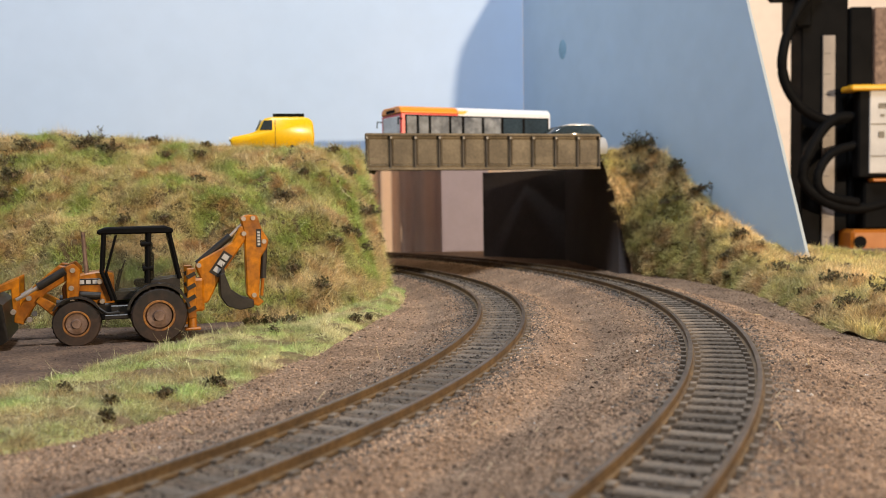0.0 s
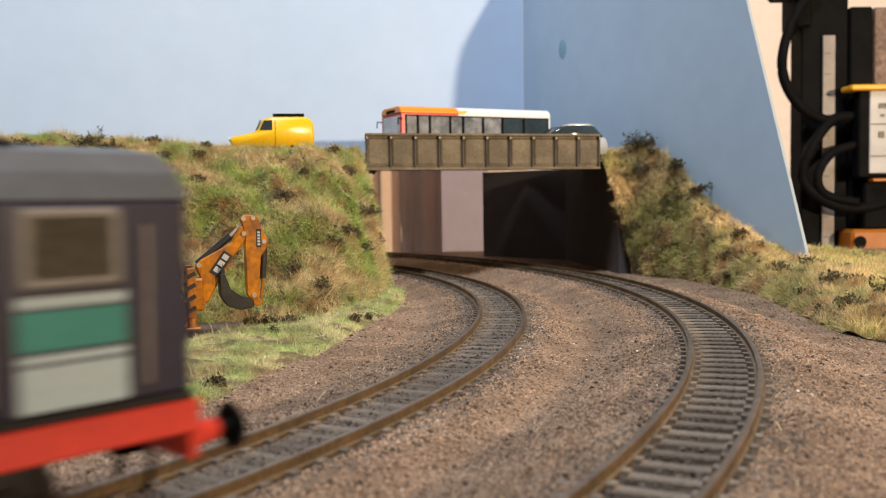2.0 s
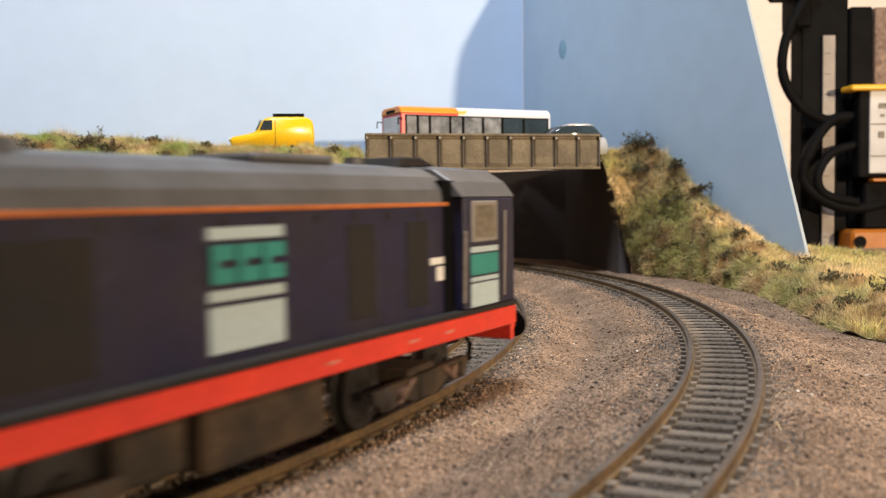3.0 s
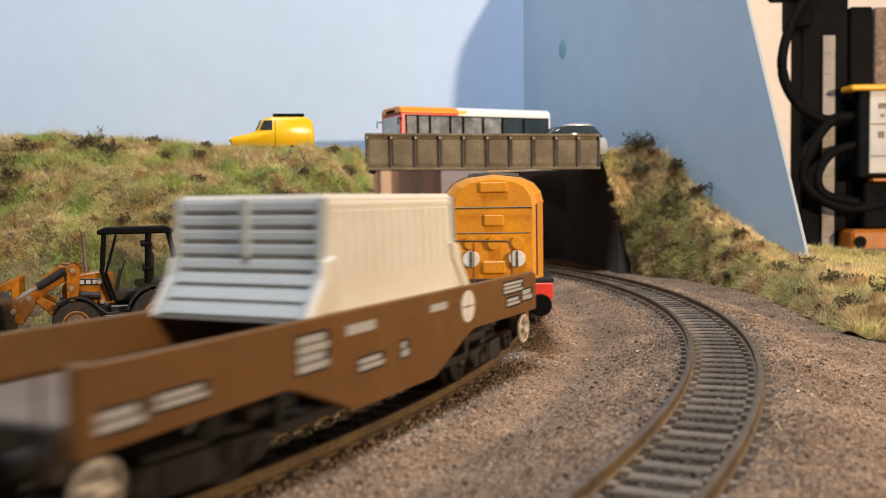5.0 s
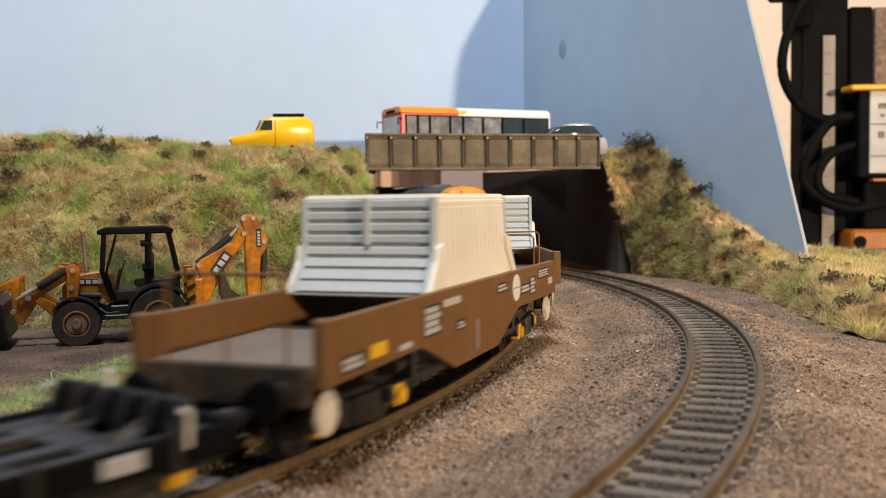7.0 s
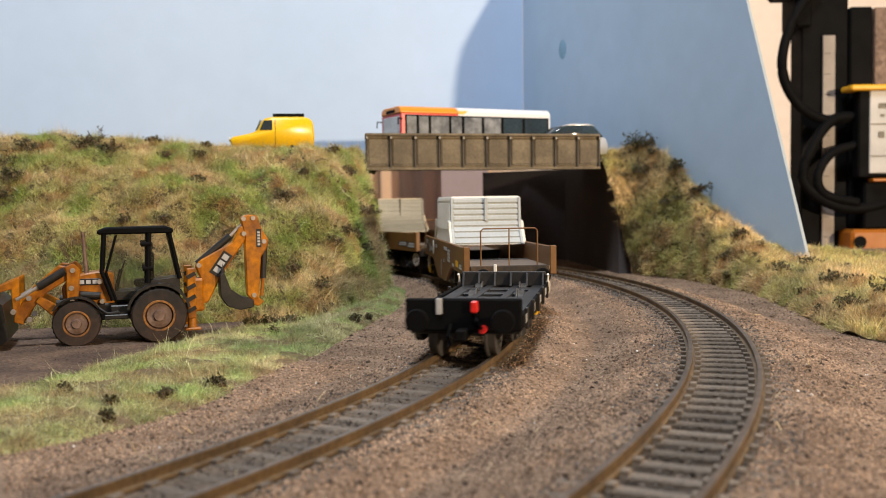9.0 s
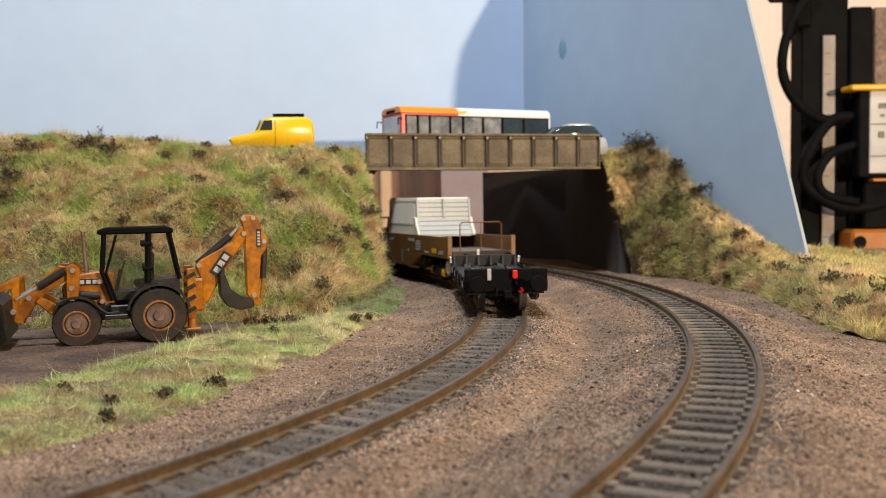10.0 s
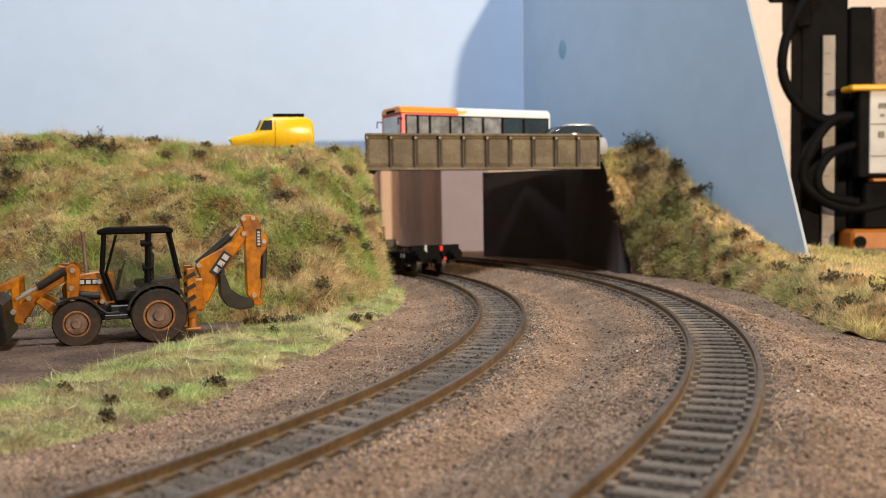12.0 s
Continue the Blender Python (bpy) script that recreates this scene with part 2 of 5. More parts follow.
def raw(name, verts, faces, mat):
    me = bpy.data.meshes.new(name)
    me.from_pydata(verts, [], faces)
    me.materials.append(mat)
    return new(name, me)


def fbm(x, y, z=0.0):
    return noise.fractal(Vector((x, y, z)), 1.0, 2.0, 4)


# ---- the room ----
def room():
    bm = B()
    box(bm, (-2200, -1700, -900), (2200, 1320, -860))
    tagged(part("floor", bm, FLOOR), "brown carpet on the room floor", "floor", kind="structure")
    bm = B()
    box(bm, (-2200, -1700, 1500), (2200, 1320, 1560))
    tagged(part("ceiling", bm, CEILING), "plain white room ceiling", "ceiling", kind="structure")
    for nm, lo, hi in (("wall_north", (-2200, 1220, -860), (2200, 1320, 1500)), ("wall_south", (-2200, -1800, -860), (2200, -1700, 1500)),
                       ("wall_east", (2100, -1700, -860), (2200, 1220, 1500)), ("wall_west", (-2200, -1700, -860), (-2100, 1220, 1500))):
        bm = B()
        box(bm, lo, hi)
        tagged(part(nm, bm, WALL), "cream painted wall of the room", "wall", kind="structure")


room()

# Track circles: centre x, y, radius, height of the rail head
LEFT = (-456.1, 384.6, 478.8, 6.0)
RIGHT = (-442.0, 384.8, 533.5, 7.5)
GAUGE = 16.5


def on_track(track, s, lat=0.0):
    cx, cy, r, _ = track
    a = s / r
    return cx + (r + lat) * math.cos(a), cy + (r + lat) * math.sin(a), a


def from_track(track, x, y):
    return abs(math.hypot(x - track[0], y - track[1]) - track[2])


def ease(t):
    t = min(max(t, 0.0), 1.0)
    return t * t * (3 - 2 * t)


def ground_z(x, y):
    dl, dr = from_track(LEFT, x, y), from_track(RIGHT, x, y)
    l = 3.45 * ease(1 - (dl - 16.5) / 16) - 1.4 * ease((11.0 - dl) / 2)
    r = 4.95 * ease(1 - (dr - 16.5) / 24) - 1.4 * ease((11.0 - dr) / 2)
    return max(l, r, 0.6) + 0.5 * fbm(x / 22, y / 22) * (1 if min(from_track(LEFT, x, y), from_track(RIGHT, x, y)) > 16 else 0.3)


def ground():
    xs = [-1300, -900, -640] + [-440 + 4 * i for i in range(175)] + [300, 420, 560]
    ys = [-560, -300, -60] + [80 + 4 * i for i in range(180)] + [810 + 12 * i for i in range(13)]
    verts = [(x * MM, y * MM, ground_z(x, y) * MM) for y in ys for x in xs]
    n = len(xs)
    faces = [(j * n + i, j * n + i + 1, j * n + n + i + 1, j * n + n + i) for j in range(len(ys) - 1) for i in range(n - 1)
             if not (xs[i] > -110 and ys[j] > 858)]
    g = raw("ground", verts, faces, EARTH)
    for p in g.data.polygons:
        p.use_smooth = True
    tagged(g, "brown gritty scenic ground beside the tracks", "ground", kind="structure")
    bm = B()
    box(bm, (-1300, -560, -24), (560, 856, -6), 1)
    box(bm, (-1300, 856, -24), (-120, 960, -6), 1)
    tagged(part("baseboard", bm, PLY), "plywood baseboard that carries the layout", "baseboard", kind="structure")


ground()


# ---- backdrop boards ----
CORNER = Vector((65, 747))
RIGHT_DIR = Vector((0.465, -1.0))
LEFT_DIR = Vector((-1.0, -0.301))


def backdrop():
    a, d = CORNER, LEFT_DIR.normalized()
    nrm = Vector((-d.y, d.x))
    if nrm.y < 0:
        nrm = -nrm
    bm = B()
    pts = [a, a + d * 900, a + d * 900 + nrm * 6, a + nrm * 6]
    slab(bm, [tuple(p) for p in pts], 72.9, 520, "z")
    tagged(part("backdrop", bm, SKY_PANEL), "pale sky-blue painted backdrop board", "backdrop", kind="structure")
    d = RIGHT_DIR.normalized()
    nrm = Vector((-d.y, d.x))
    if nrm.x < 0:
        nrm = -nrm
    # the free end is cut on a slant: further back the higher it is
    bm = B()
    def ring_at(o):
        q = []
        for l, z in ((0.3, 72.9), (158, 72.9), (166, 0), (296, 0), (289, 18), (245, 156), (239, 167), (222, 181), (183, 194), (131, 209), (66, 228), (0.3, 246)):
            p = a + d * l + nrm * o
            q.append(bm.verts.new((p.x, p.y, z)))
        return q
    f, k = ring_at(0), ring_at(2.0)
    bm.faces.new(f)
    bm.faces.new(k[::-1])
    for i in range(12):
        bm.faces.new((f[i], k[i], k[(i + 1) % 12], f[(i + 1) % 12]))
    side = part("backdrop", bm, SKY_SIDE)
    side.data.materials.append(BOARD_EDGE)
    for p in side.data.polygons:
        if len(p.vertices) == 4 and abs(p.normal.x * d.x + p.normal.y * d.y) > 0.5:
            p.material_index = 1
    tagged(side, "sky-blue painted backdrop board, toned darker for shade, with a slanted white edge", "backdrop", kind="structure")
    # a worn spot of old paint on the board
    bm = B()
    tube(bm, (0, 0, -0.1), (0, 0, 0.08), 4.6, n=24)
    m = Matrix.Translation((*(a + d * 57.5), 156.5)) @ rot_to((-nrm.x, -nrm.y, 0)) @ Matrix.Diagonal((1.1, 1.55, 1, 1))
    bmesh.ops.transform(bm, matrix=m, verts=bm.verts)
    SPOT = material("darker_blue_spot", (0.24, 0.42, 0.58), 0.6, spread=0.2)
    tagged(part("paint_spot", bm, SPOT), "round darker blue paint spot on the backdrop", "paint spot")


backdrop()


# ---- grass and bushes ----
rng = np.random.default_rng(4)


def blades(name, pts, nrms, mat, lo, hi, width, label, lean=0.75):
    """Thin bent fibres, each its own island, combed into tufts, standing on the given places."""
    P, Nn = np.array([tuple(p) for p in pts]), np.array([tuple(n) for n in nrms])
    comb = np.array([tuple(Vector(noise.noise_vector(Vector(p) / 7.0)) + 0.6 * Vector(noise.noise_vector(Vector(p) / 2.6))) for p in pts])
    tuft = np.array([noise.noise(Vector(p) / 5.5 + Vector((7, 3, 1))) for p in pts])
    n = len(P)
    d = Nn * 0.8 + comb * 1.1 + rng.normal(0, lean * 0.5, (n, 3))
    d[:, 2] += 0.25
    dot = (d * Nn).sum(1)
    d[dot < 0.15] += Nn[dot < 0.15] * 0.5
    d /= np.linalg.norm(d, axis=1)[:, None] + 1e-9
    h = (rng.uniform(lo, hi, n) * (0.75 + 1.1 * np.clip(tuft, -0.25, 1)))[:, None]
    w = np.cross(rng.normal(0, 1, (n, 3)), d)
    w *= (width * rng.uniform(0.6, 1.3, n) / (np.linalg.norm(w, axis=1) + 1e-9))[:, None]
    bend = rng.normal(0, 0.25, (n, 3)) * h
    mid, tip = P + d * h * 0.55, P + d * h + bend
    verts = np.stack([P - w, P + w, mid + w * 0.8, mid - w * 0.8, tip], 1).reshape(-1, 3) * MM
    k = np.arange(n)[:, None] * 5
    faces = (k + np.array([0, 1, 2, 3])).tolist() + (k + np.array([3, 2, 4])).tolist()
    ob = raw(name, verts.tolist(), faces, mat)
    return tagged(ob, label, "grass", kind="stuff")


def lerp_nodes(nodes, u):
    k = min(max(u, 0.0), 1.0) * (len(nodes) - 1)
    i = min(int(k), len(nodes) - 2)
    f = k - i
    p = [nodes[max(i - 1, 0)], nodes[i], nodes[i + 1], nodes[min(i + 2, len(nodes) - 1)]]
    p = [Vector(q) for q in p]
    return 0.5 * (2 * p[1] + (p[2] - p[0]) * f + (2 * p[0] - 5 * p[1] + 4 * p[2] - p[3]) * f * f + (3 * p[1] - p[0] - 3 * p[2] + p[3]) * f ** 3)


FOOT = [(-536, 382, 0), (-303, 371, 0), (-175, 363, 0), (-117, 365, 0), (-81, 378, 0), (-51, 391, 0), (-32, 445, 0), (-30, 493, 0), (-37, 541, 0), (-53, 589, 0), (-83, 640, 0)]
CREST = [(-465, 526, 87), (-289, 507, 86), (-236, 503, 85), (-180, 513, 84), (-120, 512, 78), (-69, 504, 75.5), (-53, 520, 76), (-48, 541, 74), (-53, 576, 68), (-75, 621, 66), (-108, 665, 66)]


def bank(name, foot, crest, nu, nv, bulge, label):
    """A slope lofted from its foot to its crest, uneven; returns the grid of places."""
    grid = []
    for i in range(nu + 1):
        u = i / nu
        a, b = lerp_nodes(foot, u), lerp_nodes(crest, u)
        row = []
        for j in range(nv + 1):
            v = j / nv
            p = a.lerp(b, v)
            p.z = a.z + (b.z - a.z) * (0.55 * v + 0.45 * math.sin(v * math.pi / 2))
            k = math.sin(math.pi * min(v * 1.2, 1)) * bulge
            p += Vector((0.1, -0.8, 0.5)) * k * fbm(p.x / 28, p.z / 28, p.y / 40) * 1.2
            p.z += 2.2 * fbm(p.x / 11, p.y / 11, p.z / 11)
            row.append(p)
        grid.append(row)
    return grid


def sheet(name, grid, mat, label, category):
    n = len(grid[0])
    verts = [tuple(p * MM) for row in grid for p in row]
    faces = [(i * n + j, i * n + n + j, i * n + n + j + 1, i * n + j + 1) for i in range(len(grid) - 1) for j in range(n - 1)]
    ob = raw(name, verts, faces, mat)
    for p in ob.data.polygons:
        p.use_smooth = True
    return tagged(ob, label, category, kind="structure")


def scatter(grid, per_mm2, keep=None):
    pts, nrms = [], []
    for i in range(len(grid) - 1):
        for j in range(len(grid[0]) - 1):
            a, b, c, d = grid[i][j], grid[i + 1][j], grid[i + 1][j + 1], grid[i][j + 1]
            cr = (b - a).cross(d - a)
            area = cr.length
            if area < 1e-6:
                continue
            nrm = cr / area
            if nrm.z < 0:
                nrm = -nrm
            for _ in range(rng.poisson(area * per_mm2)):
                u, v = rng.random(2)
                p = a.lerp(b, u).lerp(d.lerp(c, u), v)
                if keep is None or keep(p):
                    pts.append(p)
                    nrms.append(nrm)
    return pts, nrms


HILL = bank("hill", FOOT, CREST, 150, 44, 9.0, "")
for row in HILL:
    c = row[-1]
    back = 744 - 0.301 * (61 - c.x) - 8
    for k in range(1, 9):
        f = k / 8
        row.append(Vector((c.x, c.y + (max(back, c.y + 10) - c.y) * f, c.z + (74.5 - c.z) * ease(f * 3) if c.z > 72 else c.z)))
sheet("hill", HILL, SOIL, "grassy embankment beside the railway track", "embankment")
hp, hn = scatter([r[:48] for r in HILL], 8.0, lambda p: p.x > -290 and noise.noise(p / 3.4) + 0.5 * noise.noise(p / 9.0) > -0.42 + 0.25 * rng.random())
blades("hill_grass", hp, hn, GRASS, 1.6, 5.4, 0.07, "dry green and straw coloured static grass on the embankment", 1.5)


def patch_grid(inner, outer, nu, nv, h):
    g = []
    for i in range(nu + 1):
        a, b = lerp_nodes(inner, i / nu), lerp_nodes(outer, i / nu)
        row = []
        for j in range(nv + 1):
            p = a.lerp(b, j / nv)
            p.z = ground_z(p.x, p.y) - 0.2 + h * math.sin(math.pi * j / nv) ** 0.7 * (0.8 + 0.5 * fbm(p.x / 15, p.y / 15))
            row.append(p)
        g.append(row)
    return g


# a low grassy strip between the dirt yard and the track
STRIP_IN = [(-193, 202, 0), (-118, 244, 0), (-104, 278, 0), (-93, 318, 0), (-77, 354, 0), (-55, 382, 0), (-39, 428, 0), (-33, 493, 0)]
STRIP_OUT = [(-152, 141, 0), (-87, 177, 0), (-60, 215, 0), (-51, 254, 0), (-40, 294, 0), (-30, 357, 0), (-20, 418, 0), (-20, 493, 0)]
STRIP = patch_grid(STRIP_IN, STRIP_OUT, 70, 12, 3.0)
STRIP_SOIL = material("strip_soil", (0.16, 0.15, 0.065), 0.95, colour2=(0.19, 0.135, 0.08), fine=500, coarse=60, bump=1.0, spread=0.35, spec=0.1)
sheet("grass_strip", STRIP, STRIP_SOIL, "low grassy strip between dirt yard and track", "verge")
gp, gn = scatter(STRIP, 11.0, lambda p: noise.noise(p / 13.0) + 0.5 * noise.noise(p / 4.0) > -0.45 + 0.4 * rng.random())
blades("strip_grass", gp, gn, BRIGHT_GRASS, 0.8, 2.7, 0.05, "bright green static grass on the low strip", 1.7)

# the bank below the blue board
B_FOOT = [(117, 580, 1), (126, 562, 1), (138, 541, 1), (146, 498, 1), (150, 459, 1), (145, 395, 1), (137, 334, 1), (144, 289, 1), (171, 218, 1), (225, 127, 1)]
B_TOP = [(97, 584, 74), (122, 596, 81), (138, 575, 72), (149, 551, 51), (164, 516, 30), (180, 484, 15.5), (192, 438, 16.5), (196, 393, 11), (227, 322, 9), (318, 223, 8)]
BANK = bank("bank", B_FOOT, B_TOP, 110, 26, 5.0, "")
for row in BANK[55:]:
    c = row[-1]
    for k in range(1, 5):
        row.append(Vector((c.x + 30 * k, c.y + 8 * k, c.z - 3 * k)))
for row in BANK[:55]:
    c = row[-1]
    for k in range(1, 5):
        row.append(Vector((c.x + 0.5 * k, c.y + 0.5 * k, c.z - 0.4 * k)))
sheet("bank", BANK, SOIL, "grassy bank below the blue backdrop board", "embankment")
bp, bn = scatter(BANK, 6.2, lambda p: p.y > 200 and p.x < 330 and noise.noise(p / 3.4) + 0.5 * noise.noise(p / 9.0) > -0.5 + 0.25 * rng.random())
blades("bank_grass", bp, bn, BANK_GRASS, 1.8, 5.4, 0.085, "straw and olive static grass on the bank", 1.4)


def bush(x, y, z, r, h):
    """A torn, open tangle of small leaf clumps strung along wiry twigs."""
    verts, faces = [], []

    def leaf(c, sz):
        i = len(verts)
        for _ in range(4):
            verts.append(tuple((c + Vector(rng.normal(0, 1, 3)) * sz) * MM))
        faces.extend([(i, i + 1, i + 2), (i, i + 2, i + 3), (i, i + 1, i + 3), (i + 1, i + 2, i + 3)])

    for _ in range(int(7 + r * 3.2)):
        a = rng.uniform(0, 2 * math.pi)
        p = Vector((rng.normal(0, r * 0.38), rng.normal(0, r * 0.3), rng.normal(0, h * 0.25)))
        d = Vector((math.cos(a), math.sin(a) * 0.7, rng.uniform(-0.1, 0.9))).normalized()
        n = int(rng.uniform(4, 9))
        for k in range(n):
            q = p + d * r * 0.13
            d = (d + Vector(rng.normal(0, 0.45, 3))).normalized()
            w = Vector(rng.normal(0, 1, 3)).cross(d).normalized() * 0.13
            i = len(verts)
            verts.extend([tuple((p - w) * MM), tuple((p + w) * MM), tuple((q + w * 0.7) * MM), tuple((q - w * 0.7) * MM)])
            faces.append((i, i + 1, i + 2, i + 3))
            for _ in range(3):
                leaf(q + Vector(rng.normal(0, 0.5, 3)), rng.uniform(0.2, 0.48))
            p = q
    ob = raw("bush", verts, faces, BUSH)
    ob.location = (x * MM, y * MM, z * MM)
    return tagged(ob, "small dark olive foliage clump on the grassy slope", "bush", "foliage clumps")


def hill_at(u, v):
    return HILL[int(u * 150)][int(v * 44)]


for u, v, r in ((0.19, 0.82, 11), (0.205, 0.72, 9), (0.23, 0.86, 8), (0.285, 0.9, 11), (0.30, 0.86, 8), (0.215, 0.62, 7), (0.46, 0.55, 6), (0.62, 0.45, 7), (0.66, 0.6, 4), (0.39, 0.97, 3),
                (0.12, 0.95, 4), (0.15, 0.25, 4), (0.55, 0.35, 5), (0.5, 0.12, 5), (0.3, 0.4, 4), (0.68, 0.25, 4), (0.58, 0.75, 3)):
    p = hill_at(u, v)
    bush(p.x, p.y - 1.5, p.z + 2.0, r, r * 0.5)
for i, j, r in ((13, 25, 12), (15, 25, 8), (12, 18, 6), (26, 22, 6), (36, 24, 5), (20, 12, 4), (64, 20, 5), (58, 12, 5), (75, 5, 5), (46, 16, 4), (70, 12, 4), (82, 14, 6)):
    p = BANK[i][j]
    bush(p.x, p.y - 1.5, p.z + 2.2, r, r * 0.5)
for i, j, r in ((20, 10, 2.0), (25, 11, 2.2), (40, 6, 1.4), (14, 5, 1.5)):
    p = STRIP[i][j]
    bush(p.x, p.y, p.z + 1.0, r, r * 0.3)


for x, y, r in ((-66, 356, 3.6), (-73, 352, 3), (-59, 360, 3)):
    bush(x, y, ground_z(x, y) + 2.5, r, r * 0.5)
for _ in range(20):
    i, j = int(rng.uniform(16, 108)), int(rng.uniform(1, 44))
    p = HILL[i][j]
    r = rng.uniform(1.6, 4.2)
    bush(p.x, p.y - 1.5, p.z + 1.0, r, r * 0.6)
for _ in range(10):
    i, j = int(rng.uniform(4, 92)), int(rng.uniform(1, 25))
    p = BANK[i][j]
    r = rng.uniform(1.6, 4.0)
    bush(p.x, p.y - 1.5, p.z + 1.2, r, r * 0.7)
for _ in range(4):
    i, j = int(rng.uniform(8, 66)), int(rng.uniform(1, 12))
    p = STRIP[i][j]
    r = rng.uniform(0.8, 1.5)
    bush(p.x, p.y, p.z + 1.2, r, r * 0.4)

def loose_fibres(name, grid, count, label):
    """Long straw fibres that stick out of the grass, pale to stand in for glints."""
    pts, nrms = [], []
    for _ in range(count):
        p = grid[int(rng.uniform(2, len(grid) - 2))][int(rng.uniform(1, len(grid[0]) - 9 if len(grid[0]) > 20 else len(grid[0]) - 1))]
        pts.append(p + Vector(rng.uniform(-1.5, 1.5, 3)) * Vector((1, 1, 0.3)))
        nrms.append(Vector((0, -0.5, 0.8)))
    blades(name, pts, nrms, PALE_FIBRE, 3.5, 8.0, 0.055, label, 1.6)


PALE_FIBRE = material("glint_fibre", (0.82, 0.76, 0.50), 0.3, colour2=(0.62, 0.66, 0.36), spread=0.2, island=0.3)
loose_fibres("hill_fibres", HILL, 4200, "long pale straw fibres standing out of the hill grass")
loose_fibres("strip_fibres", STRIP, 900, "long pale straw fibres in the low grass strip")
loose_fibres("bank_fibres", BANK, 1600, "long pale straw fibres standing out of the bank grass")

# bare dirt where the digger stands
yard = []
for i in range(61):
    row = []
    for j in range(41):
        x, y = -260 + 3.1 * i, 236 + 3.5 * j
        row.append(Vector((x, y, ground_z(x, y) + 0.3 + 0.35 * fbm(x / 6, y / 6))))
    yard.append(row)
sheet("dirt_yard", yard, YARD, "dark bare trodden dirt under the digger", "ground")


# ---- tunnel behind the bridge, deck and what shows beyond ----
def tunnel():
    bm = B()
    slab(bm, [(110, 590), (118, 592), (102, 731), (94.5, 728)], 0, 70.6, "z")
    tagged(part("tunnel_wall", bm, BLACK_WALL), "black painted side wall under the bridge", "wall", kind="structure")
    bm = B()
    slab(bm, [(94.5, 728), (102, 731), (40, 797), (34, 791.5)], 0, 70.6, "z")
    tagged(part("tunnel_wall", bm, BLACK_WALL), "black painted rear wall under the bridge", "wall", kind="structure")
    bm = B()
    slab(bm, [(-60, 540), (-44, 544.5), (96, 582), (113, 592), (103, 664), (64.5, 746), (-200, 666), (-108, 600), (-66, 570)], 70.8, 72.6, "z")
    tagged(part("road", bm, TARMAC), "dark tarmac road carried over the tracks", "road", kind="structure")
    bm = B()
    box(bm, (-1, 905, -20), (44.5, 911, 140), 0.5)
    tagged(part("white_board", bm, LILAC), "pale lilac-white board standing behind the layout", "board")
    verts, faces = [], []
    n = 120
    for i in range(n + 1):
        x = -380 + i * 3.6
        y = 975 + 6 * math.sin(i * 1.05) + 4 * math.sin(i * 0.23 + 1)
        verts += [(x * MM, y * MM, -0.6), (x * MM, y * MM, 0.6)]
    faces = [(2 * i, 2 * i + 2, 2 * i + 3, 2 * i + 1) for i in range(n)]
    c = raw("curtain", verts, faces, CURTAIN)
    sm = c.modifiers.new("thick", "SOLIDIFY")
    sm.thickness = 0.002
    for p in c.data.polygons:
        p.use_smooth = True
    tagged(c, "peach curtain with soft vertical folds behind the layout", "curtain")


tunnel()


# ---- track ----
def rail_mesh(track, lat, s0, s1):
    z1 = track[3]
    prof = [(-1.1, z1 - 2.5), (-1.1, z1 - 2.0), (-0.4, z1 - 1.7), (-0.4, z1 - 0.9), (-0.6, z1 - 0.6), (-0.6, z1 - 0.08), (-0.45, z1),
            (0.45, z1), (0.6, z1 - 0.08), (0.6, z1 - 0.6), (0.4, z1 - 0.9), (0.4, z1 - 1.7), (1.1, z1 - 2.0), (1.1, z1 - 2.5)]
    n = int((s1 - s0) / 6)
    verts, faces = [], []
    m = len(prof)
    for i in range(n + 1):
        s = s0 + (s1 - s0) * i / n
        for dx, z in prof:
            x, y, _ = on_track(track, s, lat + dx)
            verts.append((x * MM, y * MM, z * MM))
    for i in range(n):
        for j in range(m):
            faces.append((i * m + j, i * m + m + j, i * m + m + (j + 1) % m, i * m + (j + 1) % m))
    me = bpy.data.meshes.new("rail")
    me.from_pydata(verts, [], faces)
    me.materials.append(RAIL)
    me.materials.append(RAIL_TOP)
    for k, p in enumerate(me.polygons):
        if k % m in (5, 6, 7):
            p.material_index = 1
    return me


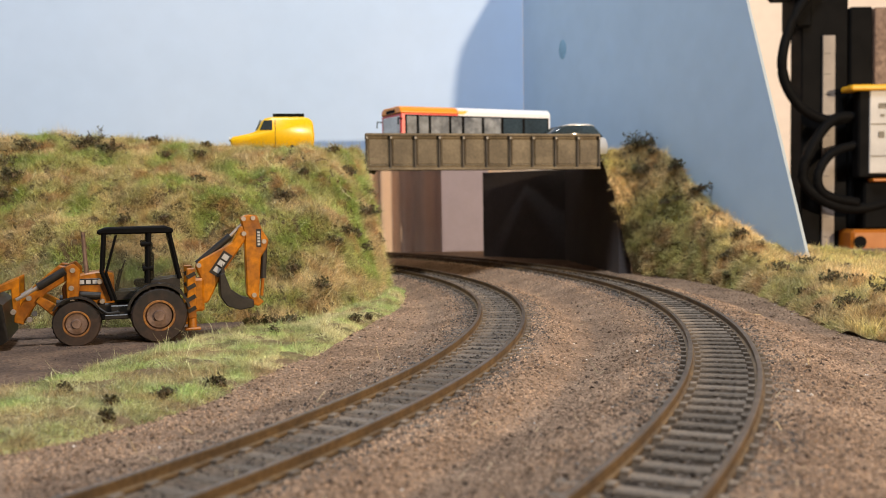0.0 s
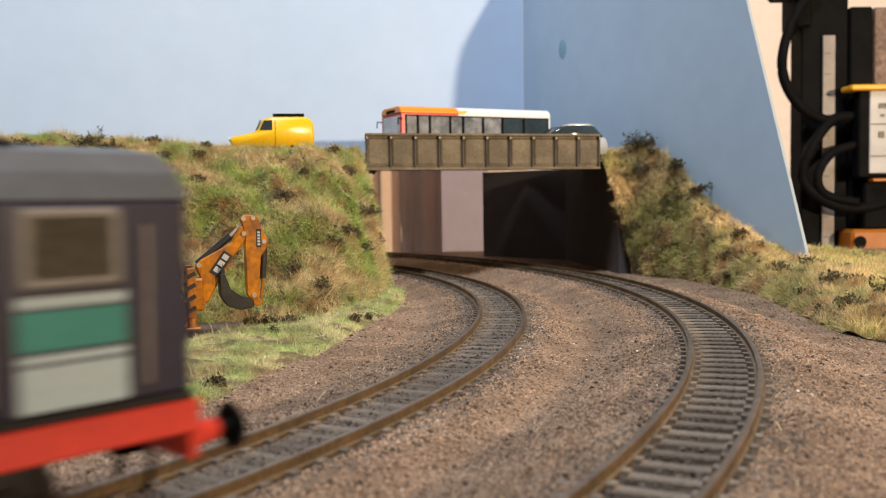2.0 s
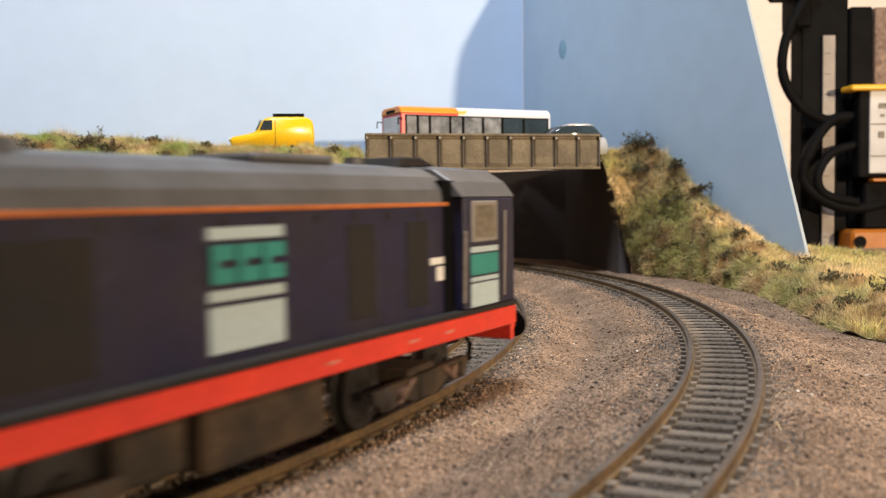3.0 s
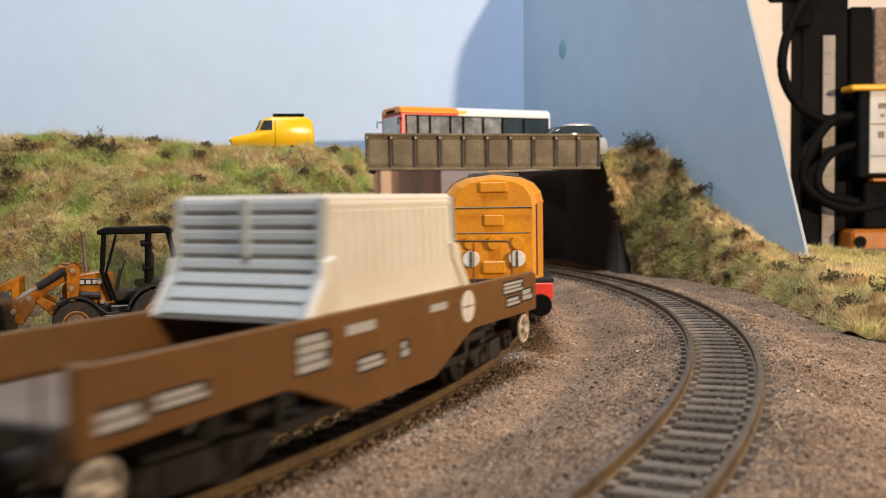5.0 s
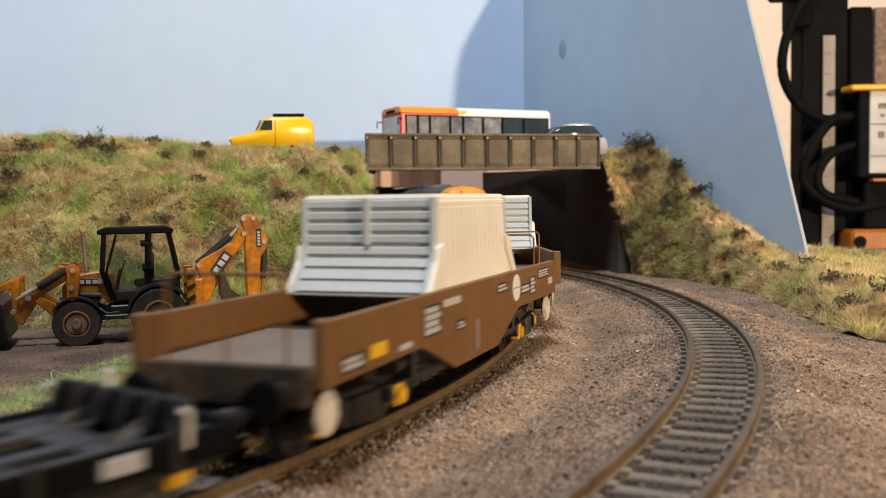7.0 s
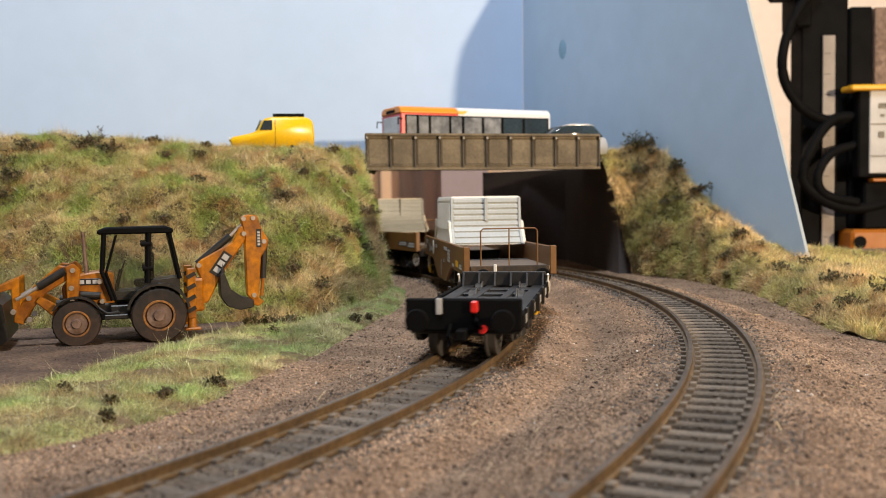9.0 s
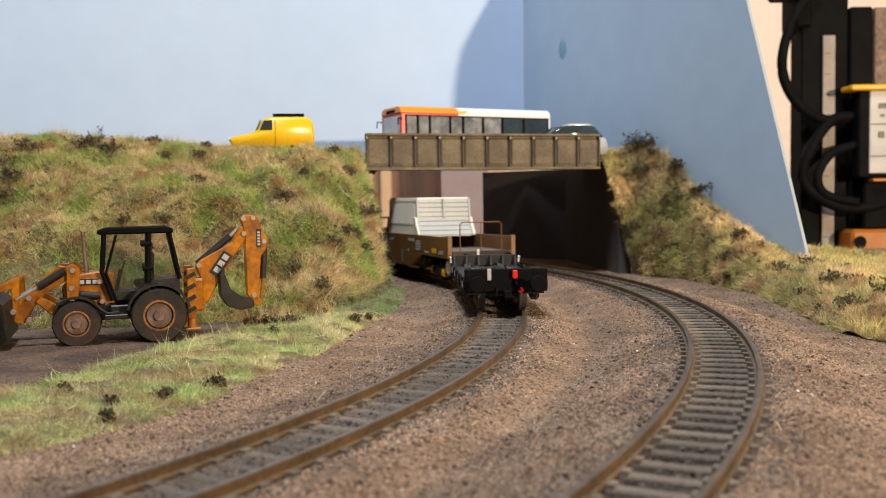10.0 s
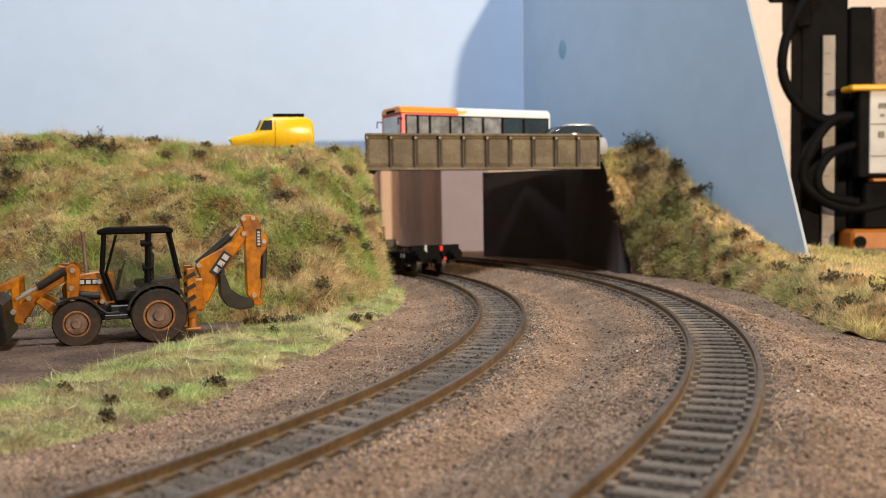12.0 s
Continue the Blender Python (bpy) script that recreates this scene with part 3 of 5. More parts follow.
def track_thing(track, s0, s1, pitch, half, drop, bed_mat):
    t = tagged(new("railway_track"), "weathered model railway track with rusty rails on dark sleepers", "railway track")
    for lat in (-GAUGE / 2, GAUGE / 2):
        r = new("rail", rail_mesh(track, lat, s0, s1))
        r.parent = t
    verts, n = [], 220
    for i in range(n + 1):
        s = s0 + (s1 - s0) * i / n
        for lat, dz in ((-11.0, -4.6), (-10.2, -drop), (0, -drop - 0.1), (10.2, -drop), (11.0, -4.6)):
            x, y, _ = on_track(track, s, lat)
            verts.append((x * MM, y * MM, (track[3] + dz) * MM))
    bed = raw("ballast_bed", verts, [(5 * i + j, 5 * i + 5 + j, 5 * i + 6 + j, 5 * i + 1 + j) for i in range(n) for j in range(4)], bed_mat)
    bed.parent = t
    tagged(bed, "dark grey ballast between the sleepers")
    bm = B()
    box(bm, (-15.5, -half, -1.9), (15.5, half, 0), 0.35)
    for e in (-1, 1):
        for o in (-1.9, 1.9):
            box(bm, (e * GAUGE / 2 + o - 0.7, -1.2, -0.1), (e * GAUGE / 2 + o + 0.7, 1.2, 0.65))
    me = mesh_of("sleeper", bm, SLEEPER)
    n = int((s1 - s0) / pitch)
    for i in range(n):
        x, y, a = on_track(track, s0 + pitch * (i + 0.5))
        ob = new("sleeper", me)
        ob.parent = t
        ob.matrix_basis = pose(x * MM, y * MM, (track[3] - 2.5) * MM, 0, 0, math.degrees(a) + random.uniform(-0.8, 0.8))
    return t


track_thing(LEFT, -760, 860, 7.55, 1.5, 2.75, DUSTY_BED)
track_thing(RIGHT, -480, 560, 7.55, 1.3, 3.7, BED)


# ---- loose grit ----
def grit(name, count, mat, where, lo, hi, label, level=None):
    verts, faces = [], []
    for _ in range(count):
        x, y = where()
        z = ground_z(x, y) if level is None else level(x, y)
        s = rng.uniform(lo, hi)
        c = Vector((x, y, z + s * 0.15))
        i = len(verts)
        for d in ((1, 0, 0), (-1, 0.2, 0), (0, 1, 0), (0.1, -1, 0), (0, 0, 0.8), (0, 0, -0.6)):
            verts.append(tuple((c + (Vector(d) + Vector(rng.uniform(-0.45, 0.45, 3))) * s) * MM))
        faces += [(i + a, i + b, i + e) for a, b, e in ((0, 2, 4), (2, 1, 4), (1, 3, 4), (3, 0, 4), (2, 0, 5), (1, 2, 5), (3, 1, 5), (0, 3, 5))]
    ob = raw(name, verts, faces, mat)
    return tagged(ob, label, "gravel", kind="stuff")


def anywhere():
    while True:
        y = 100 * (660 / 100) ** (rng.random() ** 0.85)
        x = rng.uniform(-0.5, 0.5) * y * 0.95
        if y > 500 and x < -28:
            continue
        if -260 < x < -78 and 236 < y < 374 and rng.random() < 0.97:
            continue
        if min(from_track(LEFT, x, y), from_track(RIGHT, x, y)) < 10 and rng.random() < 0.78:
            continue
        return x, y


def beside_track():
    t = LEFT if rng.random() < 0.5 else RIGHT
    x, y, _ = on_track(t, rng.uniform(-320, 180), rng.choice((-1, 1)) * rng.normal(13.5, 4.0))
    return x, y


grit("gravel", 100000, GRAIN, anywhere, 0.14, 0.42, "fine brown gravel strewn over the ground")
DARK_CRUMB = material("dark_crumb", (0.17, 0.112, 0.078), 0.9, colour2=(0.10, 0.07, 0.052), spread=0.2, island=0.5)
PALE_CHIP = material("pale_chip", (0.75, 0.72, 0.68), 0.4, spread=0.1, island=0.2)
grit("dark_crumbs", 2600, DARK_CRUMB, anywhere, 0.25, 0.75, "dark brown soil crumbs scattered over the gravel")
grit("pale_chips", 120, PALE_CHIP, anywhere, 0.18, 0.5, "tiny white stone chips scattered over the gravel")


def straws():
    pts, nrms = [], []
    for _ in range(260):
        x, y = anywhere()
        pts.append(Vector((x, y, ground_z(x, y) + 0.2)))
        nrms.append(Vector((0, 0, 0.15)))
    STRAW = material("pale_straw", (0.62, 0.50, 0.32), 0.6, spread=0.2, island=0.3)
    blades("straw", pts, nrms, STRAW, 2.0, 6.0, 0.13, "pale loose straw fibres lying on the gravel", 1.0)


straws()
grit("yard_grit", 5000, YARD_GRAIN, lambda: (rng.uniform(-230, -75), rng.uniform(240, 372)), 0.2, 0.6, "dark loose grit on the dirt yard")
def between_rails():
    t = LEFT if rng.random() < 0.65 else RIGHT
    x, y, _ = on_track(t, rng.uniform(-330, 150), rng.uniform(-15, 15))
    return x, y


def bed_level(x, y):
    return LEFT[3] - 2.75 if from_track(LEFT, x, y) < 16 else RIGHT[3] - 3.3


grit("track_grit", 9000, TRACK_GRAIN, between_rails, 0.18, 0.55, "grey-brown ballast crumbs lying between the sleepers", bed_level)
grit("ballast", 5500, GREY_GRAIN, beside_track, 0.18, 0.5, "dark grey ballast grit round the sleepers")


# ---- bridge ----
RIVET = material("pale_rivet", (0.34, 0.30, 0.24), 0.6, spread=0.2)


def bridge():
    t = thing("road_bridge", "weathered plate girder road bridge over two tracks", "bridge")
    a, b = Vector((-43.5, 541.5, -2.6)), Vector((96, 578.8, -2.6))
    L = (b - a).length
    ang = math.degrees(math.atan2(b.y - a.y, b.x - a.x))
    put(t, a.x, a.y, -2.6, ang)
    bm = B()
    box(bm, (0, -2.2, 88.2), (L, 2.2, 89.6), 0.2)
    part("top_flange", bm, GIRDER, t)
    bm = B()
    box(bm, (0, -2.6, 68.4), (L, 2.6, 69.8), 0.2)
    part("bottom_flange", bm, GIRDER, t)
    n = 10
    for i in range(n):
        bm = B()
        box(bm, (L * i / n + 0.05, -0.5, 69.8), (L * (i + 1) / n - 0.05, 0.5, 88.2))
        box(bm, (L * i / n + 1.1, -1.1, 71.2), (L * (i + 1) / n - 1.1, -0.4, 86.9), 0.9)
        part("web_plate", bm, GIRDER, t)
    for i in range(n + 1):
        x = min(max(L * i / n, 0.45), L - 0.45)
        bm = B()
        box(bm, (x - 0.55, -2.0, 69.8), (x + 0.55, -0.5, 88.2), 0.1)
        box(bm, (x - 0.9, -2.4, 86.4), (x + 0.9, -0.5, 87.9), 0.2)
        part("stiffener", bm, GIRDER_DARK, t)
        bm = B()
        tube(bm, (x, -3.2, 86.9), (x, -2.2, 86.9), 0.7, 0.45, 10)
        part("rivet", bm, RIVET, t)


bridge()


# ---- backhoe digger ----
RUSTY_RIM = material("rusty_yellow_rim", (0.30, 0.125, 0.022), 0.6, colour2=(0.12, 0.06, 0.03), fine=900, coarse=260, spread=0.3)
def wheel(parent, x, y, z, r, w, hub_mat, side):
    wh = part_at("wheel", tube(B(), (0, -w * 0.3, 0), (0, w * 0.3, 0), r * 0.62, n=24), DIRTY_BLACK, parent, (x, y, z))
    bm = ring(B(), (0, 0, 0), r * 1.0, r * 0.58, w, 56, 0.012)
    part("tyre", bm, TYRE, wh)
    bm = B()
    s = side
    ring(bm, (0, s * w * 0.36, 0), r * 0.60, r * 0.50, w * 0.3, 24)
    part("rim", bm, RUSTY_RIM, wh)
    bm = B()
    tube(bm, (0, s * w * 0.30, 0), (0, s * w * 0.42, 0), r * 0.5, r * 0.44, 20)
    tube(bm, (0, s * w * 0.40, 0), (0, s * w * 0.62, 0), r * 0.22, r * 0.18, 14)
    part("hub", bm, HUB, wh)
    return wh


def digger():
    t = thing("backhoe_loader", "weathered yellow and black backhoe loader parked on bare dirt", "digger")
    N = 8.6                                       # half width of the body over the wheels' inner faces
    # chassis and bonnet
    bm = B()
    box(bm, (-6, -6, 8), (34, 6, 14), 0.6)
    box(bm, (4, -8.4, 9.5), (16, 8.4, 13.2), 0.4)
    part("chassis", bm, DIRTY_BLACK, t)
    bm = B()
    slab(bm, [(14.5, 13.5), (31, 13.5), (31.5, 20), (29, 22.8), (24, 24.4), (17.5, 25.2), (14.5, 24)], -5.6, 5.6, "y", 0.5)
    part("bonnet", bm, YELLOW, t)
    for sd in (-1, 1):
        bm = B()
        box(bm, (19, sd * 5.65 - 0.15, 20.3), (26.5, sd * 5.65 + 0.15, 22.6), 0.1)
        part("name_plate", bm, DIRTY_BLACK, t)
        bm = B()
        for k in range(3):
            box(bm, (20 + k * 2.1, sd * 5.85 - 0.08, 20.8), (21.5 + k * 2.1, sd * 5.85 + 0.08, 22.1))
        part("lettering_bar", bm, PLATE, t)
    # cab: frame, glazing, roof
    front, back = [(15.2, 15), (18.6, 25), (17.6, 37.6)], [(-7.6, 21.5), (-4.4, 37.6)]
    for sd in (-1, 1):
        y = sd * 7.6
        bm = B()
        pipe(bm, [(15.0, y, 15), (18.4, y, 25), (17.4, y * 0.94, 38)], 0.75)
        part("front_pillar", bm, BLACK, t)
        bm = B()
        pipe(bm, [(-7.4, y, 21.6), (-4.2, y * 0.94, 38)], 0.75)
        part("rear_pillar", bm, BLACK, t)
        bm = B()
        pipe(bm, [(3.4, y, 20.5), (2.6, y * 0.95, 38)], 0.95)
        tube(bm, (2.2, y, 34), (5.4, y, 34), 0.9)
        tube(bm, (1.6, y, 25.5), (5.0, y, 25.5), 0.9)
        part("middle_pillar", bm, BLACK, t)
        bm = B()
        pipe(bm, [(14.0, y * 1.03, 15), (17.0, y * 1.03, 24.5), (13.5, y * 0.98, 37)], 0.45)
        part("door_frame", bm, BLACK, t)
        bm = B()
        slab(bm, [(4.2, 17), (14.6, 16), (17.6, 25), (16.6, 37.4), (3.6, 37.4)], y * 0.97 - 0.15, y * 0.97 + 0.15)
        part("door_glass", bm, GLASS, t)
        bm = B()
        slab(bm, [(-6.4, 22), (2.6, 21.6), (2, 37.2), (-3.6, 37.2)], y * 0.97 - 0.15, y * 0.97 + 0.15)
        part("side_glass", bm, GLASS, t)
        # stepped guard over the rear wheel
        bm = B()
        arc = [(10.9 * math.cos(a), 9.4 + 11.2 * math.sin(a)) for a in [math.pi * (0.93 - 0.86 * k / 12) for k in range(13)]]
        inn = [(10.1 * math.cos(a), 9.4 + 10.3 * math.sin(a)) for a in [math.pi * (0.07 + 0.86 * k / 12) for k in range(13)]]
        slab(bm, arc + inn, sd * 6.4, sd * 12.6)
        part("rear_mudguard", bm, DIRTY_BLACK, t)
        bm = B()
        arc = [(26.8 + 9.0 * math.cos(a), 7.8 + 9.2 * math.sin(a)) for a in [math.pi * (0.80 - 0.62 * k / 10) for k in range(11)]]
        inn = [(26.8 + 8.4 * math.cos(a), 7.8 + 8.6 * math.sin(a)) for a in [math.pi * (0.18 + 0.62 * k / 10) for k in range(11)]]
        slab(bm, arc + inn, sd * 7.2, sd * 12.2)
        pipe(bm, [(20.5, sd * 8, 13), (17, sd * 9.5, 10.5), (13, sd * 9.5, 10.8)], 0.6)
        part("front_mudguard", bm, DIRTY_BLACK, t)
        bm = B()
        box(bm, (7, sd * 9.0 - 1.6, 8.6), (18, sd * 9.0 + 1.6, 10.2), 0.3)
        part("step", bm, DIRTY_BLACK, t)
        wheel(t, 0, sd * 9.8, 9.4, 9.4, 6.4, HUB, sd)
        wheel(t, 26.8, sd * 9.6, 7.8, 7.8, 4.8, HUB, sd)
    bm = B()
    slab(bm, [(-5.6, 37.6), (19.4, 37.6), (19.8, 38.8), (17, 39.9), (-3, 40.1), (-5.6, 39.2)], -8.2, 8.2, "y", 0.5)
    part("cab_roof", bm, BLACK, t)
    bm = B()
    slab(bm, [(-7.4, 15), (15.0, 15), (15.2, 17.5), (5, 18), (4, 21), (-7.4, 22)], -7.3, 7.3)
    part("cab_floor", bm, DIRTY_BLACK, t)
    bm = B()
    for y0 in (-7.2,):
        slab(bm, [(-7.3, 22), (-6.9, 22), (-4.0, 37.4), (-4.4, 37.4)], -7.0, 7.0)
    part("rear_glass", bm, GLASS, t)
    bm = B()
    slab(bm, [(18.0, 24.8), (18.4, 24.8), (17.5, 37.4), (17.1, 37.4)], -7.0, 7.0)
    part("windscreen", bm, GLASS, t)
    bm = B()
    box(bm, (2, -3.4, 19), (8, 3.4, 21.4), 0.8)
    box(bm, (1, -3.2, 21), (3.2, 3.2, 31.5), 0.9)
    box(bm, (1.2, -1.6, 31.5), (2.8, 1.6, 34.5), 0.6)
    part("seat", bm, BLACK, t)
    bm = B()
    pipe(bm, [(14.2, 0, 17), (12.2, 0, 25)], 0.7)
    ring(bm, (0, 0, 0), 2.9, 2.4, 0.5, 20)
    vs = bm.verts[-120:]
    bmesh.ops.transform(bm, matrix=Matrix.Translation((11.6, 0, 25.6)) @ Matrix.Rotation(1.2, 4, "Y") @ Matrix.Rotation(1.57, 4, "X"), verts=vs)
    part("steering_wheel", bm, BLACK, t)
    bm = B()
    tube(bm, (23.4, 4.0, 24), (24.2, 4.0, 38.6), 0.75, 0.65, 12)
    part("exhaust", bm, HUB, t)
    # front loader
    for sd in (-1, 1):
        y = sd * 8.6
        bm = B()
        slab(bm, [(25.2, 26.0), (27.4, 28.2), (29.8, 27.2), (29.6, 12.5), (27.0, 12.0), (25.8, 18)], y - 0.9, y + 0.9, "y", 0.3)
        part("loader_tower", bm, YELLOW, t)
        bm = B()
        slab(bm, [(29.6, 27.2), (32, 27.6), (40, 21), (46, 12.4), (46.5, 9), (43.5, 8.0), (41.6, 12), (36, 18.5), (28.6, 23)], y - 1.9, y - 0.4, "y", 0.3)
        part("loader_arm", bm, YELLOW, t)
        bm = B()
        slab(bm, [(29.0, 12.0), (38, 17.5), (39.5, 15.5), (33, 9.4)], y - 0.8, y + 0.9, "y", 0.3)
        part("lower_link", bm, YELLOW, t)
        bm = B()
        tube(bm, (30.0, y + 0.7, 25.8), (38.5, y + 0.7, 20.6), 1.35, n=14)
        tube(bm, (26.5, y + 0.7, 14.5), (33, y + 0.7, 14.8), 1.3, n=14)
        tube(bm, (19, y - 1.6, 16.6), (27.5, y - 1.6, 17.4), 1.3, n=14)
        part("ram_cylinder", bm, DIRTY_BLACK, t)
        bm = B()
        tube(bm, (38.5, y + 0.7, 20.6), (45.4, y + 0.7, 16.6), 0.6, n=10)
        part("ram_rod", bm, STEEL, t)
        for px_, pz_ in ((27.6, 25.8), (28.2, 19.8), (28.0, 15.4), (41.5, 17), (41.5, 9.8), (46.4, 12.6), (18.6, 14.6), (19.2, 21.4)):
            bm = B()
            tube(bm, (px_, sd * (8.6 if px_ > 20 else 5.4) + sd * 0.6, pz_), (px_, sd * (8.6 if px_ > 20 else 5.4) + sd * 1.5, pz_), 0.95, 0.8, 12)
            part("pivot_pin", bm, STEEL, t)
        bm = B()
        slab(bm, [(44.4, 24), (50, 21.6), (53.5, 20), (53.5, 18.2), (47, 20.2), (46.6, 12), (44.6, 12)], y - 1.7, y - 0.3, "y", 0.25)
        part("tipping_link", bm, YELLOW, t)
    bm = B()
    prof = [(47.5, 4), (49, 15.5), (52.5, 18.2), (53.5, 17), (51.5, 14.5), (50.5, 6), (53, 3.4), (60.5, 1.8), (60.5, 0.9), (52, 1.4)]
    slab(bm, prof, -15, 15)
    for y in (-15, 14.2):
        slab(bm, [(48, 3.5), (50, 16), (53, 17.5), (60.5, 2), (60.3, 1.0), (52, 1.4)], y, y + 0.8)
    part("front_bucket", bm, DIRTY_BLACK, t)
    # backhoe
    bm = B()
    box(bm, (-11.6, -9, 8), (-8.8, 9, 13), 0.4)
    part("rear_frame", bm, YELLOW, t)
    for sd in (-1, 1):
        bm = B()
        box(bm, (-12.6, sd * 9 - 1.3, 7.5), (-9.6, sd * 9 + 1.3, 25.2), 0.35)
        part("stabiliser_post", bm, YELLOW, t)
        bm = B()
        for k in range(4):
            box(bm, (-12.7, sd * 9 - 1.4, 10 + 4 * k), (-9.5, sd * 9 + 1.4, 11.4 + 4 * k), 0, Matrix.Translation((-11.1, sd * 9, 10.7 + 4 * k)) @ Matrix.Rotation(0.5, 4, "Y") @ Matrix.Translation((11.1, -sd * 9, -10.7 - 4 * k)) @ Matrix.Diagonal((1, 1.01, 1, 1)))
        part("hazard_stripe", bm, DIRTY_BLACK, t)
        bm = B()
        tube(bm, (-11.1, sd * 9, 7.5), (-11.1, sd * 9, 4.2), 1.6, n=14)
        box(bm, (-14, sd * 9 - 2.2, 3.4), (-8.4, sd * 9 + 2.2, 4.3), 0.3)
        part("stabiliser_foot", bm, YELLOW, t)
    bm = B()
    box(bm, (-16, -3, 9), (-11.6, 3, 21), 0.8)
    part("kingpost", bm, YELLOW, t)
    bm = B()
    slab(bm, [(-15.6, 25.2), (-17.4, 27.4), (-29, 33.6), (-31.8, 39), (-34.5, 40.4), (-35, 36), (-31.5, 31), (-25.5, 22.5), (-20, 12), (-14, 11.4), (-13.4, 13), (-15.4, 15.2), (-18, 19.5)], -1.9, 1.9, "y", 0.5)
    part("boom", bm, YELLOW, t)
    for sd in (-1, 1):
        bm = B()
        m = Matrix.Translation((-24.6, sd * 1.95, 25.6)) @ Matrix.Rotation(0.96, 4, "Y")
        box(bm, (-5.0, -0.12, -1.9), (4.4, 0.12, 1.9), 0, m)
        part("name_plate", bm, DIRTY_BLACK, t)
        bm = B()
        for k in range(3):
            box(bm, (-4.2 + k * 2.7, -0.2, -1.1), (-2.2 + k * 2.7, 0.2, 1.1), 0, m)
        part("lettering_bar", bm, PLATE, t)
        bm = B()
        box(bm, (-39.4, sd * 2.25 - 0.1, 31.5), (-37.6, sd * 2.25 + 0.1, 38.2))
        part("number_plate", bm, DIRTY_BLACK, t)
        bm = B()
        for k in range(5):
            box(bm, (-39.0, sd * 2.35 - 0.1, 32.2 + 1.1 * k), (-38.0, sd * 2.35 + 0.1, 32.9 + 1.1 * k))
        part("lettering_bar", bm, PLATE, t)
    bm = B()
    tube(bm, (-16.5, 0, 26.0), (-28.5, 0, 35.8), 1.25, n=14)
    part("boom_ram", bm, DIRTY_BLACK, t)
    bm = B()
    tube(bm, (-28.5, 0, 35.8), (-34, 0, 41), 0.6, n=10)
    part("ram_rod", bm, STEEL, t)
    bm = B()
    slab(bm, [(-32.0, 42.4), (-34.5, 43.6), (-38.2, 43.2), (-39.8, 38), (-42.2, 34), (-41.4, 31), (-39.2, 28), (-38.2, 12.8), (-36, 11.8), (-33.8, 14), (-33.4, 30), (-33.4, 36)], -2.2, 2.2, "y", 0.5)
    part("dipper", bm, YELLOW, t)
    bm = B()
    for px_, pz_ in ((-33.2, 42), (-36.6, 42.2), (-40.4, 33.6), (-33.2, 36.6), (-36.4, 14), (-17.0, 25.6)):
        tube(bm, (px_, -2.7, pz_), (px_, 2.7, pz_), 0.85, n=12)
    part("pivot_pin", bm, STEEL, t)
    bm = B()
    tube(bm, (-40.6, 0, 32), (-40.0, 0, 20), 1.25, n=14)
    part("dipper_ram", bm, DIRTY_BLACK, t)
    bm = B()
    tube(bm, (-40.0, 0, 20), (-39.4, 0, 13.5), 0.6, n=10)
    slab(bm, [(-34, 11), (-36, 15), (-40, 11.4), (-38, 9.8)], -1.8, 1.8, "y", 0.2)
    part("bucket_link", bm, YELLOW, t)
    bm = B()
    prof = [(-36, 12.4), (-32, 13.6), (-28, 16.5), (-25.6, 23), (-24, 22), (-24.2, 14), (-26.5, 10.5), (-31, 9), (-36, 9.8)]
    slab(bm, prof, -4.6, 4.6, "y", 0.3)
    for k in range(4):
        slab(bm, [(-24.6, 22), (-26.0, 22.8), (-25.2, 26.0)], -4.4 + k * 2.6, -3.4 + k * 2.6)
    part("rear_bucket", bm, DIRTY_BLACK, t)
    for ob in t.children:
        c = sum((v.co.x for v in ob.data.vertices), 0.0) / len(ob.data.vertices)
        if c < -14.2 * MM:
            ob.location.x += 2.6 * MM
    put(t, -102.2, 336.3, 0.6, 180 + 18.5)
    return t


digger()


# ---- road vehicles on the embankment and bridge ----
def road_wheel(t, x, y, r):
    wh = part_at("wheel", ring(B(), (0, 0, 0), r, r * 0.55, 3.0, 18), TYRE, t, (x, y, r))
    part("rim", tube(B(), (0, -0.9, 0), (0, 0.9, 0), r * 0.58, n=16), STEEL, wh)


